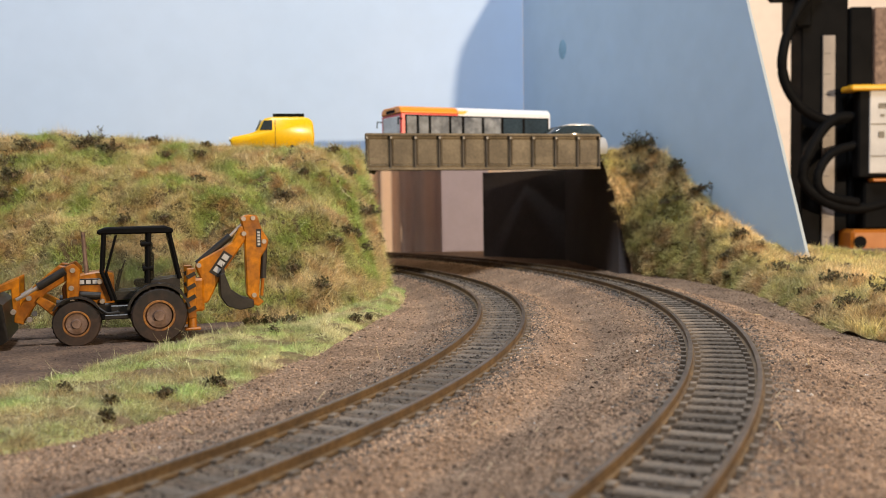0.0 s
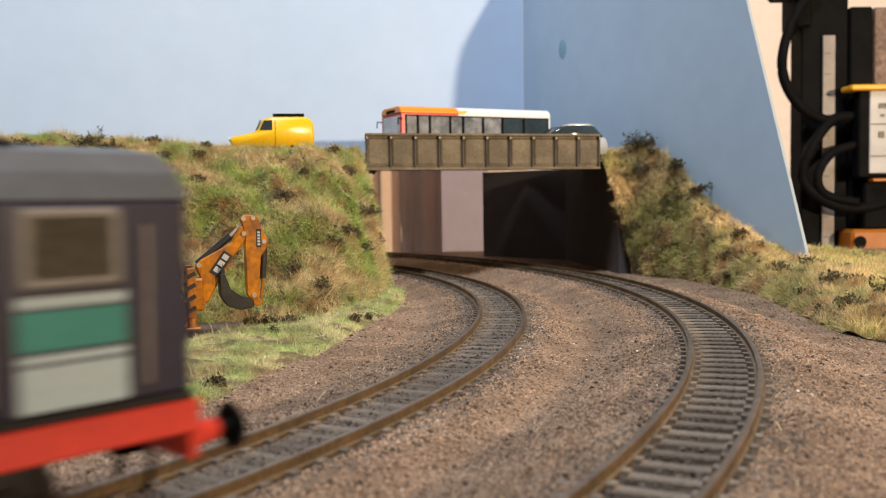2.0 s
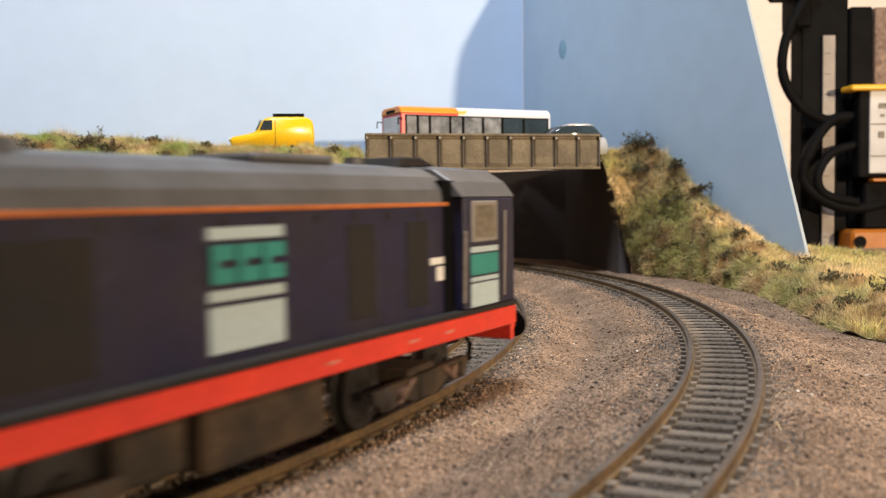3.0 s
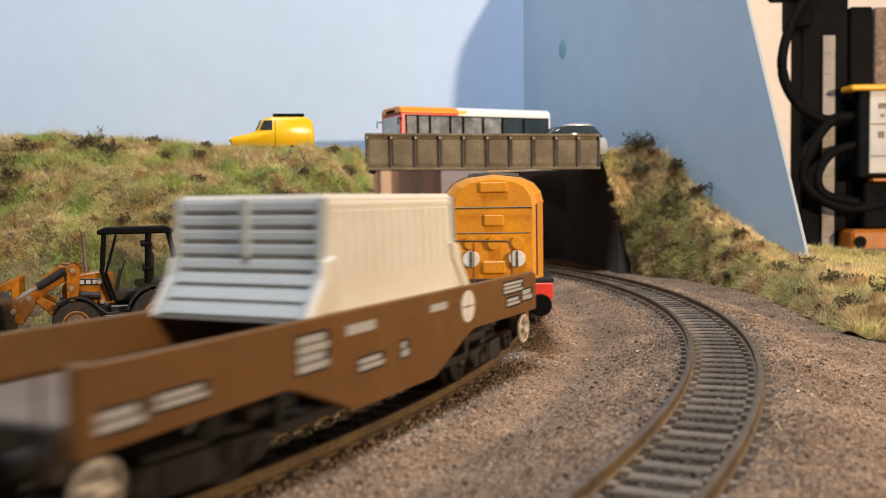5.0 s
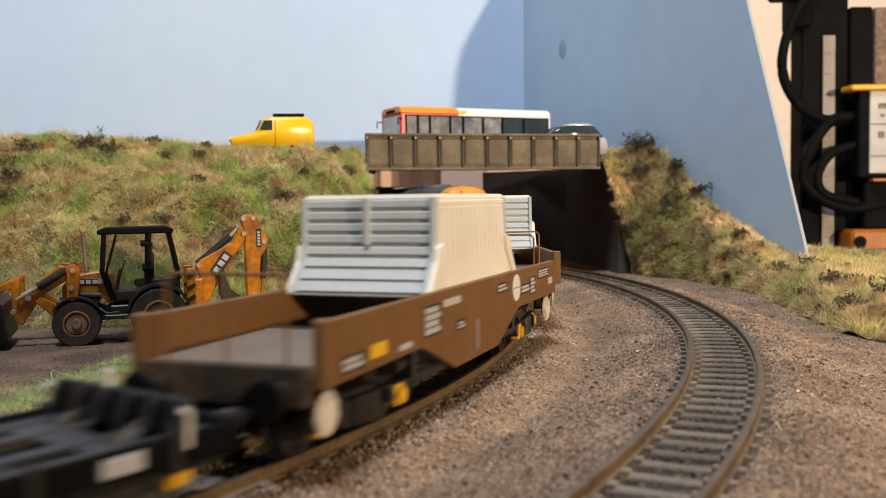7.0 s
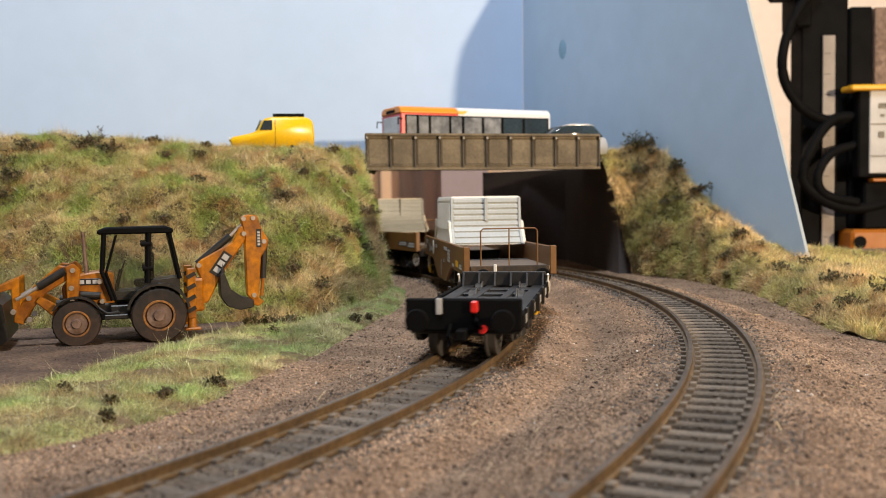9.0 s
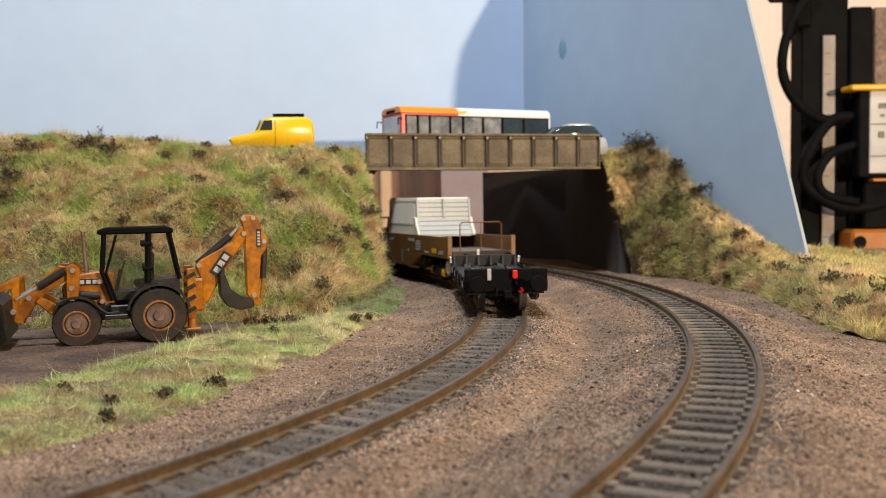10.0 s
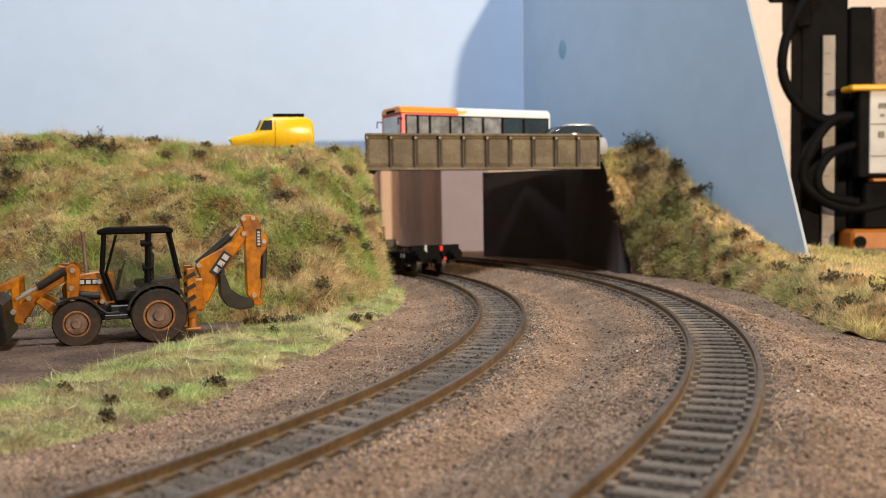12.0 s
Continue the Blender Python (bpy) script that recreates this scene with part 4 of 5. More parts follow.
def van():
    t = thing("yellow_van", "bright yellow three-wheeled van with black roof rack", "van")
    bm = B()
    prof = [(-22, 4), (22, 4), (23.5, 7), (23, 9.6), (12, 11.8), (8.5, 13.2), (5.5, 19.4), (1, 20.6), (-18, 20.6), (-21.6, 18.5), (-22.6, 10)]
    slab(bm, prof, -9.8, 9.8, "y", 1.2)
    part("body", smooth(bm), VAN_YELLOW, t)
    bm = B()
    slab(bm, [(9.6, 13.3), (7.0, 19.0), (6.5, 19.0), (9.0, 13.0)], -8.0, 8.0)
    part("windscreen", bm, BUS_GLASS, t)
    for sd in (-1, 1):
        bm = B()
        slab(bm, [(7.2, 13.4), (4.8, 18.6), (0.4, 18.8), (0.4, 13.4)], sd * 9.8 - 0.15, sd * 9.8 + 0.15)
        part("side_window", bm, BUS_GLASS, t)
        bm = B()
        tube(bm, (23.3, sd * 6.6, 8.6), (24.0, sd * 6.6, 8.6), 1.5, 1.2, 14)
        part("headlight", bm, WHITE, t)
        bm = B()
        box(bm, (-1.4, sd * 9.85 - 0.1, 4.6), (-1.1, sd * 9.85 + 0.1, 19))
        part("door_seam", bm, DIRTY_BLACK, t)
        road_wheel(t, -13, sd * 8.2, 3.8)
    road_wheel(t, 15, 0, 3.8)
    bm = B()
    for y in (-6.5, 6.5):
        box(bm, (-17, y - 0.4, 20.9), (0, y + 0.4, 22.6), 0.2)
    for k in range(6):
        box(bm, (-17 + 3.2 * k, -6.6, 21.6), (-16.2 + 3.2 * k, 6.6, 22.3))
    part("roof_rack", bm, BLACK, t)
    put(t, -93.6, 530, 74.6, 180 + 8)


van()


def bus():
    t = thing("bus", "white single-deck bus with red front and orange roof band", "bus")
    L, W, H = 108.0, 31.0, 33.6
    lo = 3.2

    def body(h0):
        return [(-W / 2, h0), (-W / 2, H - 3), (-W / 2 + 1.2, H - 1.2), (-W / 2 + 3.6, H), (W / 2 - 3.6, H), (W / 2 - 1.2, H - 1.2), (W / 2, H - 3), (W / 2, h0)]

    bm = B()
    slab(bm, body(lo), -L, -40, "x", 0.3)
    part("rear_body", bm, BUS_WHITE, t)
    bm = B()
    slab(bm, [(-W / 2, lo), (-W / 2, H - 4.4), (W / 2, H - 4.4), (W / 2, lo)], -40, -1.0, "x", 0.4)
    part("front_body", bm, BUS_RED, t, "bright red front of the bus")
    bm = B()
    slab(bm, body(H - 4.4), -40, -0.6, "x", 0.5)
    part("roof_front", bm, BUS_ORANGE, t, "orange front roof")
    bm = B()
    box(bm, (-1.4, -7, H - 3.8), (-0.4, 7, H - 1.6), 0.3)
    part("destination_box", bm, BLACK, t)
    bm = B()
    box(bm, (-1.4, -W / 2 + 2.4, 15.6), (-0.7, W / 2 - 2.4, 27.6), 0.3)
    part("windscreen", bm, SCREEN_PALE, t)
    xs = [(-4.6, -11.2), (-12.8, -19.4), (-21.0, -33.4), (-35.0, -42.4), (-44.2, -56.6), (-58.4, -70.6), (-72.4, -86.6), (-88.4, -105.6)]
    for sd in (-1, 1):
        bm = B()
        slab(bm, [(-3.6, 15.0), (-106.6, 15.0), (-106.6, 28.2), (-3.6, 28.2)], sd * W / 2 - 0.14, sd * W / 2 + 0.14)
        part("window_band", bm, BLACK, t)
        for k, (a, b) in enumerate(xs):
            bm = B()
            box(bm, (b, sd * W / 2 - 0.3, 15.7), (a, sd * W / 2 + 0.3, 27.4), 0.15)
            part("window", bm, GLASS_PALE if k < 6 else BUS_GLASS, t)
        bm = B()
        slab(bm, [(-40, H - 4.4), (-40, H - 2.2), (-47, H - 2.2), (-44, H - 4.4)], sd * W / 2 - 0.1, sd * W / 2 + 0.12)
        part("roof_band", bm, BUS_YELLOW, t)
        bm = B()
        slab(bm, [(-40, lo), (-40, 12.0), (-58, 12.0), (-50, lo)], sd * W / 2 - 0.1, sd * W / 2 + 0.12)
        part("swoosh", bm, BUS_YELLOW, t)
        bm = B()
        pipe(bm, [(-1.5, sd * W / 2, 25.5), (1.5, sd * (W / 2 + 1.4), 26.0), (1.8, sd * (W / 2 + 1.6), 22.0)], 0.45, 6)
        part("wing_mirror", bm, BLACK, t)
        for x in (-20, -80):
            road_wheel(t, x, sd * (W / 2 - 1.4), 5.4)
    bm = B()
    slab(bm, [(-13, 27.2), (13, 27.2), (13, 15), (-13, 15)], -L - 0.3, -L + 0.2, "x")
    part("rear_window", bm, BUS_GLASS, t)
    put(t, -32.0, 591.8, 72.6, 180 + 26.0)


# bright reflection on the windscreen painted as its pale colour
SCREEN_PALE = material("windscreen_reflection", (0.55, 0.57, 0.60), 0.12, colour2=(0.40, 0.42, 0.45), spread=0.15, coarse=80)
BUS_YELLOW = material("bus_amber", (0.85, 0.42, 0.02), 0.35, spread=0.05)
# front side panes: a grey reflection put into the glass colour
GLASS_PALE = material("painted_reflection_glass", (0.24, 0.25, 0.26), 0.12, colour2=(0.10, 0.11, 0.125), spread=0.3, coarse=90, fine=260)
bus()


def car():
    t = thing("silver_car", "silver people carrier standing on the road bridge", "car")
    bm = B()
    slab(bm, [(-25, 4), (25, 4), (26, 9), (24, 13), (13, 15), (-24, 15.4), (-26, 10)], -11.5, 11.5, "y", 1.0)
    part("body", smooth(bm), CAR_GREY, t)
    bm = B()
    slab(bm, [(13, 14.8), (3, 22.5), (-4, 23.6), (-17, 23.2), (-24, 15)], -10.2, 10.2, "y", 1.0)
    part("glasshouse", smooth(bm), BUS_GLASS, t)
    bm = B()
    slab(bm, [(4, 22.4), (-3, 24.2), (-14, 24.2), (-18.5, 22.8)], -9.6, 9.6, "y", 0.5)
    part("roof", smooth(bm), CAR_GREY, t)
    for sd in (-1, 1):
        for x in (-15, 16):
            road_wheel(t, x, sd * 10.2, 4.4)
    put(t, 74.0, 590.5, 71.0, 180 + 15.0)
    t.scale = (1.05, 1.05, 0.95)


car()


# ---- upright tool stand beside the layout ----
def tool_stand():
    t = thing("tool_stand", "black upright tool stand with cables, steel rule and orange fittings", "tool stand")
    bm = B()
    box(bm, (350, 1010, -860), (396, 1040, 245), 1.5)
    box(bm, (342, 1004, 216), (358, 1044, 262), 2)
    part("column", bm, BLACK, t)
    bm = B()
    box(bm, (370, 1006.5, -60), (382, 1009, 208), 0.3)
    part("steel_rule", bm, RULER, t)
    bm = B()
    for k in range(13):
        box(bm, (371, 1006.2, -50 + 20 * k), (377, 1006.7, -49.3 + 20 * k))
    part("rule_marks", bm, DIRTY_BLACK, t)
    bm = B()
    box(bm, (398, 1010, -860), (420, 1050, 236), 1.5)
    part("rear_column", bm, BLACK, t)
    bm = B()
    box(bm, (424, 1014, -60), (440, 1030, 236), 1)
    box(bm, (443, 1014, -60), (450, 1030, 236), 1)
    part("guide_rail", bm, HUB, t)
    bm = B()
    box(bm, (396, 985, 68), (470, 1000, 155), 1.5)
    part("control_box", bm, BLACK, t)
    bm = B()
    box(bm, (406, 983.5, 72), (468, 985.5, 152), 0.6)
    part("label_panel", bm, PLATE, t)
    bm = B()
    for x, z, w, h in ((414, 134, 10, 5), (416, 126, 4, 2.5), (407, 118.5, 60, 1.2), (414, 106, 6, 6), (407, 88, 60, 1.0)):
        box(bm, (x, 983.0, z), (x + w, 984.2, z + h))
    part("lettering_bar", bm, DIRTY_BLACK, t)
    bm = B()
    box(bm, (386, 978, 151), (470, 1004, 156.5), 1.5)
    part("yellow_shelf", bm, TOOL_YELLOW, t)
    bm = B()
    box(bm, (408, 980, 64), (470, 1000, 67), 0.8)
    part("orange_trim", bm, TOOL_ORANGE, t)
    bm = B()
    box(bm, (388, 980, -120), (520, 1046, 18), 3)
    part("orange_base", bm, TOOL_ORANGE, t)
    bm = B()
    tube(bm, (396, 979, 6), (396, 982, 6), 6, n=18)
    part("knob", bm, BLACK, t)
    bm = B()
    box(bm, (404, 990, 18), (470, 1044, 66), 2)
    part("drive_body", bm, BLACK, t)

    def cable(pts, r):
        q = []
        nodes = [Vector(p) for p in pts]
        for i in range(41):
            q.append(lerp_nodes(nodes, i / 40))
        bm = B()
        pipe(bm, q, r, 10)
        part("cable", smooth(bm), BLACK, t)
    cable([(362, 1000, 258), (338, 995, 226), (325, 992, 188), (328, 992, 160), (345, 994, 136), (372, 996, 124), (398, 998, 128)], 4.9)
    cable([(400, 998, 128), (374, 994, 124), (354, 990, 100), (344, 990, 70), (362, 990, 48), (396, 992, 38), (440, 994, 46)], 5.2)
    cable([(398, 994, 100), (372, 990, 92), (358, 988, 70), (366, 988, 52), (398, 990, 44)], 4.6)
    cable([(430, 978, 92), (448, 974, 100), (470, 974, 112)], 6)
    bm = B()
    box(bm, (322, 1000, 244), (352, 1030, 262), 3)
    part("cable_clamp", bm, BLACK, t)
    t.scale = (0.912, 0.912, 0.912)
    t.location = (5 * MM, (846 - 912) * MM, 0.5 * MM)


tool_stand()


# ---- train ----
WHEELS = []


def bogie_at(vehicle, x, radius, wb, r, frame_mat, box_mat, white, yaw, width=13.5):
    bg = tagged(new("bogie"), "")
    bg.parent = vehicle
    bg.matrix_basis = pose(x * MM, 0, 0, 0, 0, yaw)
    for sd in (-1, 1):
        y = sd * width
        bm = B()
        slab(bm, [(-wb / 2 - 5, 8.2), (wb / 2 + 5, 8.2), (wb / 2 + 5, 6.0), (wb / 2 + 2, 4.6), (wb / 2 - 4, 5.6), (6, 3.4), (-6, 3.4), (-wb / 2 + 4, 5.6), (-wb / 2 - 2, 4.6), (-wb / 2 - 5, 6.0)], y - 0.9, y + 0.9, "y", 0.2)
        for k in range(3):
            tube(bm, (-2.6 + 2.6 * k, y + sd * 0.9, 3.6), (-2.6 + 2.6 * k, y + sd * 0.9, 8.4), 1.0, n=10)
        part("side_frame", bm, frame_mat, bg)
        bm = B()
        for e in (-1, 1):
            pipe(bm, [(e * 7.5, y + sd * 1.4, 8.0), (e * (wb / 2 - 3.4), y + sd * 1.4, 4.4)], 0.5, 6)
            tube(bm, (e * (wb / 2 - 4.6), y + sd * 0.8, 6.4), (e * (wb / 2 - 4.6), y + sd * 2.0, 6.4), 1.2, n=10)
        part("brake_rod", bm, HUB if frame_mat is GRIME_SHADE else frame_mat, bg)
        for e in (-1, 1):
            bm = B()
            box(bm, (e * wb / 2 - 2.0, y - 1.2, 3.8), (e * wb / 2 + 2.0, y + 1.5, 8.0), 0.4)
            tube(bm, (e * wb / 2, y + sd * 0.5, 5.8), (e * wb / 2, y + sd * 1.9, 5.8), 1.6, n=14)
            part("axle_box", bm, box_mat, bg)
    bm = B()
    box(bm, (-6, -width, 5.5), (6, width, 9.5), 0.4)
    part("bolster", bm, frame_mat, bg)
    for e in (-1, 1):
        half = [(0.0, 1.0), (6.4, 1.0), (6.5, r + 0.7), (7.0, r + 0.7), (7.2, r), (9.2, r), (9.2, r * 0.82), (8.8, r * 0.74), (9.0, r * 0.3), (9.6, r * 0.26), (9.6, 0.3)]
        bm = lathe(B(), [(-y, q) for y, q in half[::-1]] + half[1:])
        ax = part_at("wheelset", bm, white, bg, (e * wb / 2, 0, r))
        WHEELS.append((ax, e * wb / 2, r))
    return bg


def buffers(t, x, e, z=13.4, y0=11.3, mat=None):
    for sd in (-1, 1):
        bm = B()
        tube(bm, (x, sd * y0, z), (x + e * 4.5, sd * y0, z), 1.9, 1.5, 14)
        part("buffer_stock", bm, mat or RED, t)
        bm = B()
        tube(bm, (x + e * 4.5, sd * y0, z), (x + e * 7.0, sd * y0, z), 1.0, n=12)
        tube(bm, (x + e * 7.0, sd * y0, z), (x + e * 7.8, sd * y0, z), 3.2, 2.8, 20)
        part("buffer_head", bm, BLACK, t)


def locomotive():
    t = thing("diesel_locomotive", "weathered navy diesel locomotive with red frame and yellow nose", "locomotive", "train")
    h = 85.5
    # frame and running plate
    bm = B()
    box(bm, (-h, -17, 13.6), (h + 2.6, 17, 18.0), 0.3)
    part("red_frame", bm, RED, t, "bright red frame beam")
    bm = B()
    box(bm, (-h + 1, -17.3, 18.0), (h + 1.6, 17.3, 19.2), 0.2)
    part("running_plate", bm, LOUVRE, t)
    for x in (14, 40, 54):
        for sd in (-1, 1):
            bm = B()
            box(bm, (x, sd * 17.05 - 0.1, 15.4), (x + 3.6, sd * 17.05 + 0.1, 16.0))
            part("frame_marking", bm, FADED_RED, t)
    # long hood with rounded roof
    w = 14.6
    roof = [(-w, 42), (-w + 0.4, 44.6), (-w + 2.4, 47.2), (-w + 6, 49), (0, 50), (w - 6, 49), (w - 2.4, 47.2), (w - 0.4, 44.6), (w, 42)]
    bm = B()
    box(bm, (-77, -w, 19.2), (60, w, 41.2))
    part("hood", bm, NAVY, t)
    bm = B()
    slab(bm, roof, -77, 60, "x")
    part("hood_roof", bm, ROOF_GREY, t)
    for sd in (-1, 1):
        bm = B()
        box(bm, (-77, sd * w - 0.35, 41.2), (60, sd * w + 0.35, 42.0), 0.1)
        part("cantrail_line", bm, ORANGE, t)
        # louvred doors and panels along the hood
        for x0, x1, z0, z1 in ((43.5, 51.5, 21.5, 38.4), (24, 32.5, 21.5, 38.4), (-50, -30.5, 21, 38.6), (-76, -62, 22, 38)):
            bm = B()
            box(bm, (x0, sd * w - 0.2, z0), (x1, sd * w + 0.3, z1), 0.1)
            n = 14 if x1 - x0 > 11 else 3
            for k in range(n):
                zz = z0 + (z1 - z0) * (k + 0.5) / n
                box(bm, (x0 + 0.8, sd * w - 0.1, zz - 0.35), (x1 - 0.8, sd * w + 0.6, zz + 0.25))
            part("side_louvre" if n > 3 else "side_door", bm, LOUVRE, t)
        bm = B()
        for k in range(12):
            box(bm, (-75 + 11.2 * k, sd * w - 0.1, 38.8), (-73.5 + 11.2 * k, sd * w + 0.5, 40.4))
        part("hood_catch", bm, DIRTY_BLACK, t)
        # company panel: teal band between pale ones
        for x0, x1, z0, z1, m in ((-10.5, 6.5, 37.2, 39, PALE_PANEL), (-10.5, 6.5, 30.6, 36.6, NAVY), (-10.5, 6.5, 28.2, 29.8, PALE_PANEL), (-10.5, 6.5, 20.6, 27.4, PALE_PANEL)):
            bm = B()
            box(bm, (x0, sd * w - 0.1, z0), (x1, sd * w + 0.42, z1))
            part("livery_panel", bm, m, t)
        for k in range(3):
            x0 = -10.2 + 5.7 * k
            bm = B()
            slab(bm, [(x0, 30.8), (x0 + 5.0, 30.8), (x0 + 5.0, 33.0), (x0 + 1.6, 33.0), (x0 + 1.6, 34.2), (x0 + 5.0, 34.2), (x0 + 5.0, 36.4), (x0, 36.4)], *sorted((sd * (w + 0.3), sd * (w + 0.55))))
            part("livery_mark", bm, TEAL, t)
        bm = B()
        box(bm, (52.6, sd * w - 0.1, 29.4), (59.2, sd * w + 0.45, 30.8))
        box(bm, (55.0, sd * w - 0.1, 26.0), (58.4, sd * w + 0.45, 28.9))
        part("works_plate", bm, WHITE, t)
    # cab
    bm = B()
    cabw = 17.3
    cr = [(-cabw, 19.2), (-cabw, 43), (-cabw + 2.6, 46.4), (-cabw + 7, 49), (0, 50.2), (cabw - 7, 49), (cabw - 2.6, 46.4), (cabw, 43), (cabw, 19.2)]
    slab(bm, [p for p in cr if p[1] <= 43], 62.5, 86.6, "x", 0.4)
    part("cab", bm, NAVY, t)
    bm = B()
    slab(bm, cr[1:-1], 61.5, 87.2, "x", 0.2)
    part("cab_roof", bm, ROOF_GREY, t)
    # black slab stands in for the shade of the recess behind the cab
    bm = B()
    slab(bm, [(-14.8, 19.2), (-14.8, 46.5), (14.8, 46.5), (14.8, 19.2)], 58, 62.5, "x")
    part("cab_recess", bm, BLACK, t)
    for sd in (-1, 1):
        bm = B()
        box(bm, (65.5, sd * cabw - 0.3, 33.4), (77.5, sd * cabw + 0.35, 42.2), 0.2)
        part("window_frame", bm, WINDOW_GREY, t)
        bm = B()
        box(bm, (66.5, sd * cabw - 0.3, 34.2), (76.5, sd * cabw + 0.5, 41.4), 0.1)
        part("cab_window", bm, CABGLASS, t)
        for z0, z1, m in ((31.2, 32.4, PALE_PANEL), (26.4, 30.8, TEAL), (25.0, 25.9, PALE_PANEL), (19.6, 24.6, PALE_PANEL)):
            bm = B()
            box(bm, (65, sd * cabw - 0.1, z0), (78, sd * cabw + 0.3, z1))
            part("livery_panel", bm, m, t)
        bm = B()
        pipe(bm, [(61.5, sd * 17.6, 21), (61.5, sd * 18.0, 36)], 0.35, 6)
        pipe(bm, [(80.5, sd * 17.6, 21), (80.5, sd * 18.0, 40)], 0.3, 6)
        part("handrail", bm, STEEL, t)
        bm = B()
        box(bm, (86.5, sd * 9.5 - 4, 35), (87.0, sd * 9.5 + 4, 42.6), 0.2)
        part("front_window", bm, CABGLASS, t)
        bm = B()
        box(bm, (86.5, sd * 14 - 1.2, 38.5), (87.3, sd * 14 + 1.2, 41.5), 0.2)
        part("marker_lamp", bm, HUB, t)
    bm = B()
    box(bm, (86.5, -3.4, 20), (87.1, 3.4, 43), 0.2)
    part("nose_door", bm, NAVY, t)
    # yellow nose end with lamps, discs and rails
    bm = B()
    nose = [(-w, 19.2), (-w, 42), (-w + 0.6, 44.6), (-w + 2.8, 47.2), (-w + 6.4, 48.8), (0, 49.8), (w - 6.4, 48.8), (w - 2.8, 47.2), (w - 0.6, 44.6), (w, 42), (w, 19.2)]
    rings = []
    for x, k, dz in ((-77, 1.0, 0.0), (-79.4, 0.945, -0.3), (-81.4, 0.87, -0.8), (-82.5, 0.77, -1.5)):
        rings.append([bm.verts.new((x, y * k, z if z < 20 else z + dz)) for y, z in nose])
    for p, q in zip(rings, rings[1:]):
        for i in range(len(nose)):
            bm.faces.new((p[i], p[(i + 1) % len(nose)], q[(i + 1) % len(nose)], q[i]))
    bm.faces.new(rings[0])
    bm.faces.new(rings[-1])
    part("nose", bm, WARN_YELLOW, t, "bright yellow rounded nose end")
    bm = B()
    box(bm, (-83.4, -4, 44.4), (-82.4, 4, 47.4), 0.3)
    box(bm, (-83.2, -3, 34.6), (-82.4, 3, 38), 0.4)
    box(bm, (-83.4, -3.4, 20.6), (-82.4, 3.4, 24.4), 0.4)
    for y in (-6.9, 6.9):
        tube(bm, (-82.4, y, 29.6), (-83.4, y, 29.6), 2.0, 1.7, 16)
    tube(bm, (-82.4, 0, 29.5), (-83.8, 0, 29.5), 2.0, 1.8, 14)
    part("nose_fitting", bm, WARN_YELLOW, t)
    bm = B()
    pipe(bm, [(-82.3, -11.0, 39.6), (-83.4, -11.0, 40), (-83.4, 11.0, 40), (-82.3, 11.0, 39.6)], 0.2, 6)
    pipe(bm, [(-81.6, -12.6, 20), (-81.6, -12.6, 41)], 0.25, 6)
    pipe(bm, [(-81.6, 12.6, 20), (-81.6, 12.6, 41)], 0.25, 6)
    pipe(bm, [(-82.4, -10.4, 32.4), (-83.2, -10.4, 32.6), (-83.2, 10.4, 32.6), (-82.4, 10.4, 32.4)], 0.15, 6)
    part("nose_rail", bm, DIRTY_BLACK, t)
    for y in (-6.7, 6.7):
        bm = B()
        tube(bm, (-82.6, y, 25.0), (-84.0, y, 25.0), 2.5, 2.3, 20)
        part("headcode_disc", bm, WHITE, t)
        bm = B()
        box(bm, (-84.4, y - 0.25, 22.6), (-83.9, y + 0.25, 27.4))
        part("disc_hinge", bm, DIRTY_BLACK, t)
    for e in (-1, 1):
        bm = B()
        box(bm, (e * h + (1.2 if e > 0 else 0), -16.4, 9.8), (e * h + (2.6 if e > 0 else 1.4), 16.4, 13.6), 0.3)
        part("buffer_beam", bm, RED, t)
        buffers(t, e * h + (2.6 if e > 0 else 0), e, 12.4, 13.0)
        bm = B()
        pipe(bm, [(e * h, 3, 11), (e * (h + 3), 3.4, 8), (e * (h + 2), 3.6, 4)], 0.6, 6)
        pipe(bm, [(e * h, -4, 11), (e * (h + 3), -4.4, 8), (e * (h + 2), -4.6, 4)], 0.6, 6)
        box(bm, (e * h - 1, -1.2, 8), (e * h + 4 * e, 1.2, 11), 0.3)
        part("brake_hose", bm, BLACK, t)
    # underframe
    bm = B()
    box(bm, (-13, -15.5, 3.6), (16, 15.5, 13.0), 0.8)
    part("fuel_tank", bm, GRIME_SHADE, t)
    bm = B()
    box(bm, (-28, -14.5, 5), (-15, 14.5, 13), 0.8)
    part("battery_box", bm, GRIME_SHADE, t)
    bm = B()
    box(bm, (8, -8, 49), (30, 8, 50.8), 0.6)
    part("roof_hatch", bm, ROOF_GREY, t)
    bm = B()
    tube(bm, (-40, 0, 49), (-40, 0, 51), 9, 8.4, 24)
    part("roof_fan", bm, ROOF_GREY, t)
    bm = B()
    tube(bm, (52, 3, 48.6), (52, 3, 51.5), 2.2, n=14)
    part("roof_vent", bm, ROOF_GREY, t)
    bm = B()
    slab(bm, [(56, 49.2), (58, 51.6), (66, 51.8), (72, 50.0)], -5, 5, "y", 0.4)
    part("exhaust_cowl", bm, LOUVRE, t)
    for e in (-1, 1):
        bogie_at(t, e * 49, 0, 34, 7.0, GRIME_SHADE, GRIME_SHADE, DIRTY_BLACK, math.degrees(e * 49 / LEFT[2]), 13.8)
    return t


WINDOW_GREY = material("window_frame_grey", (0.24, 0.22, 0.20), 0.5, spread=0.15)
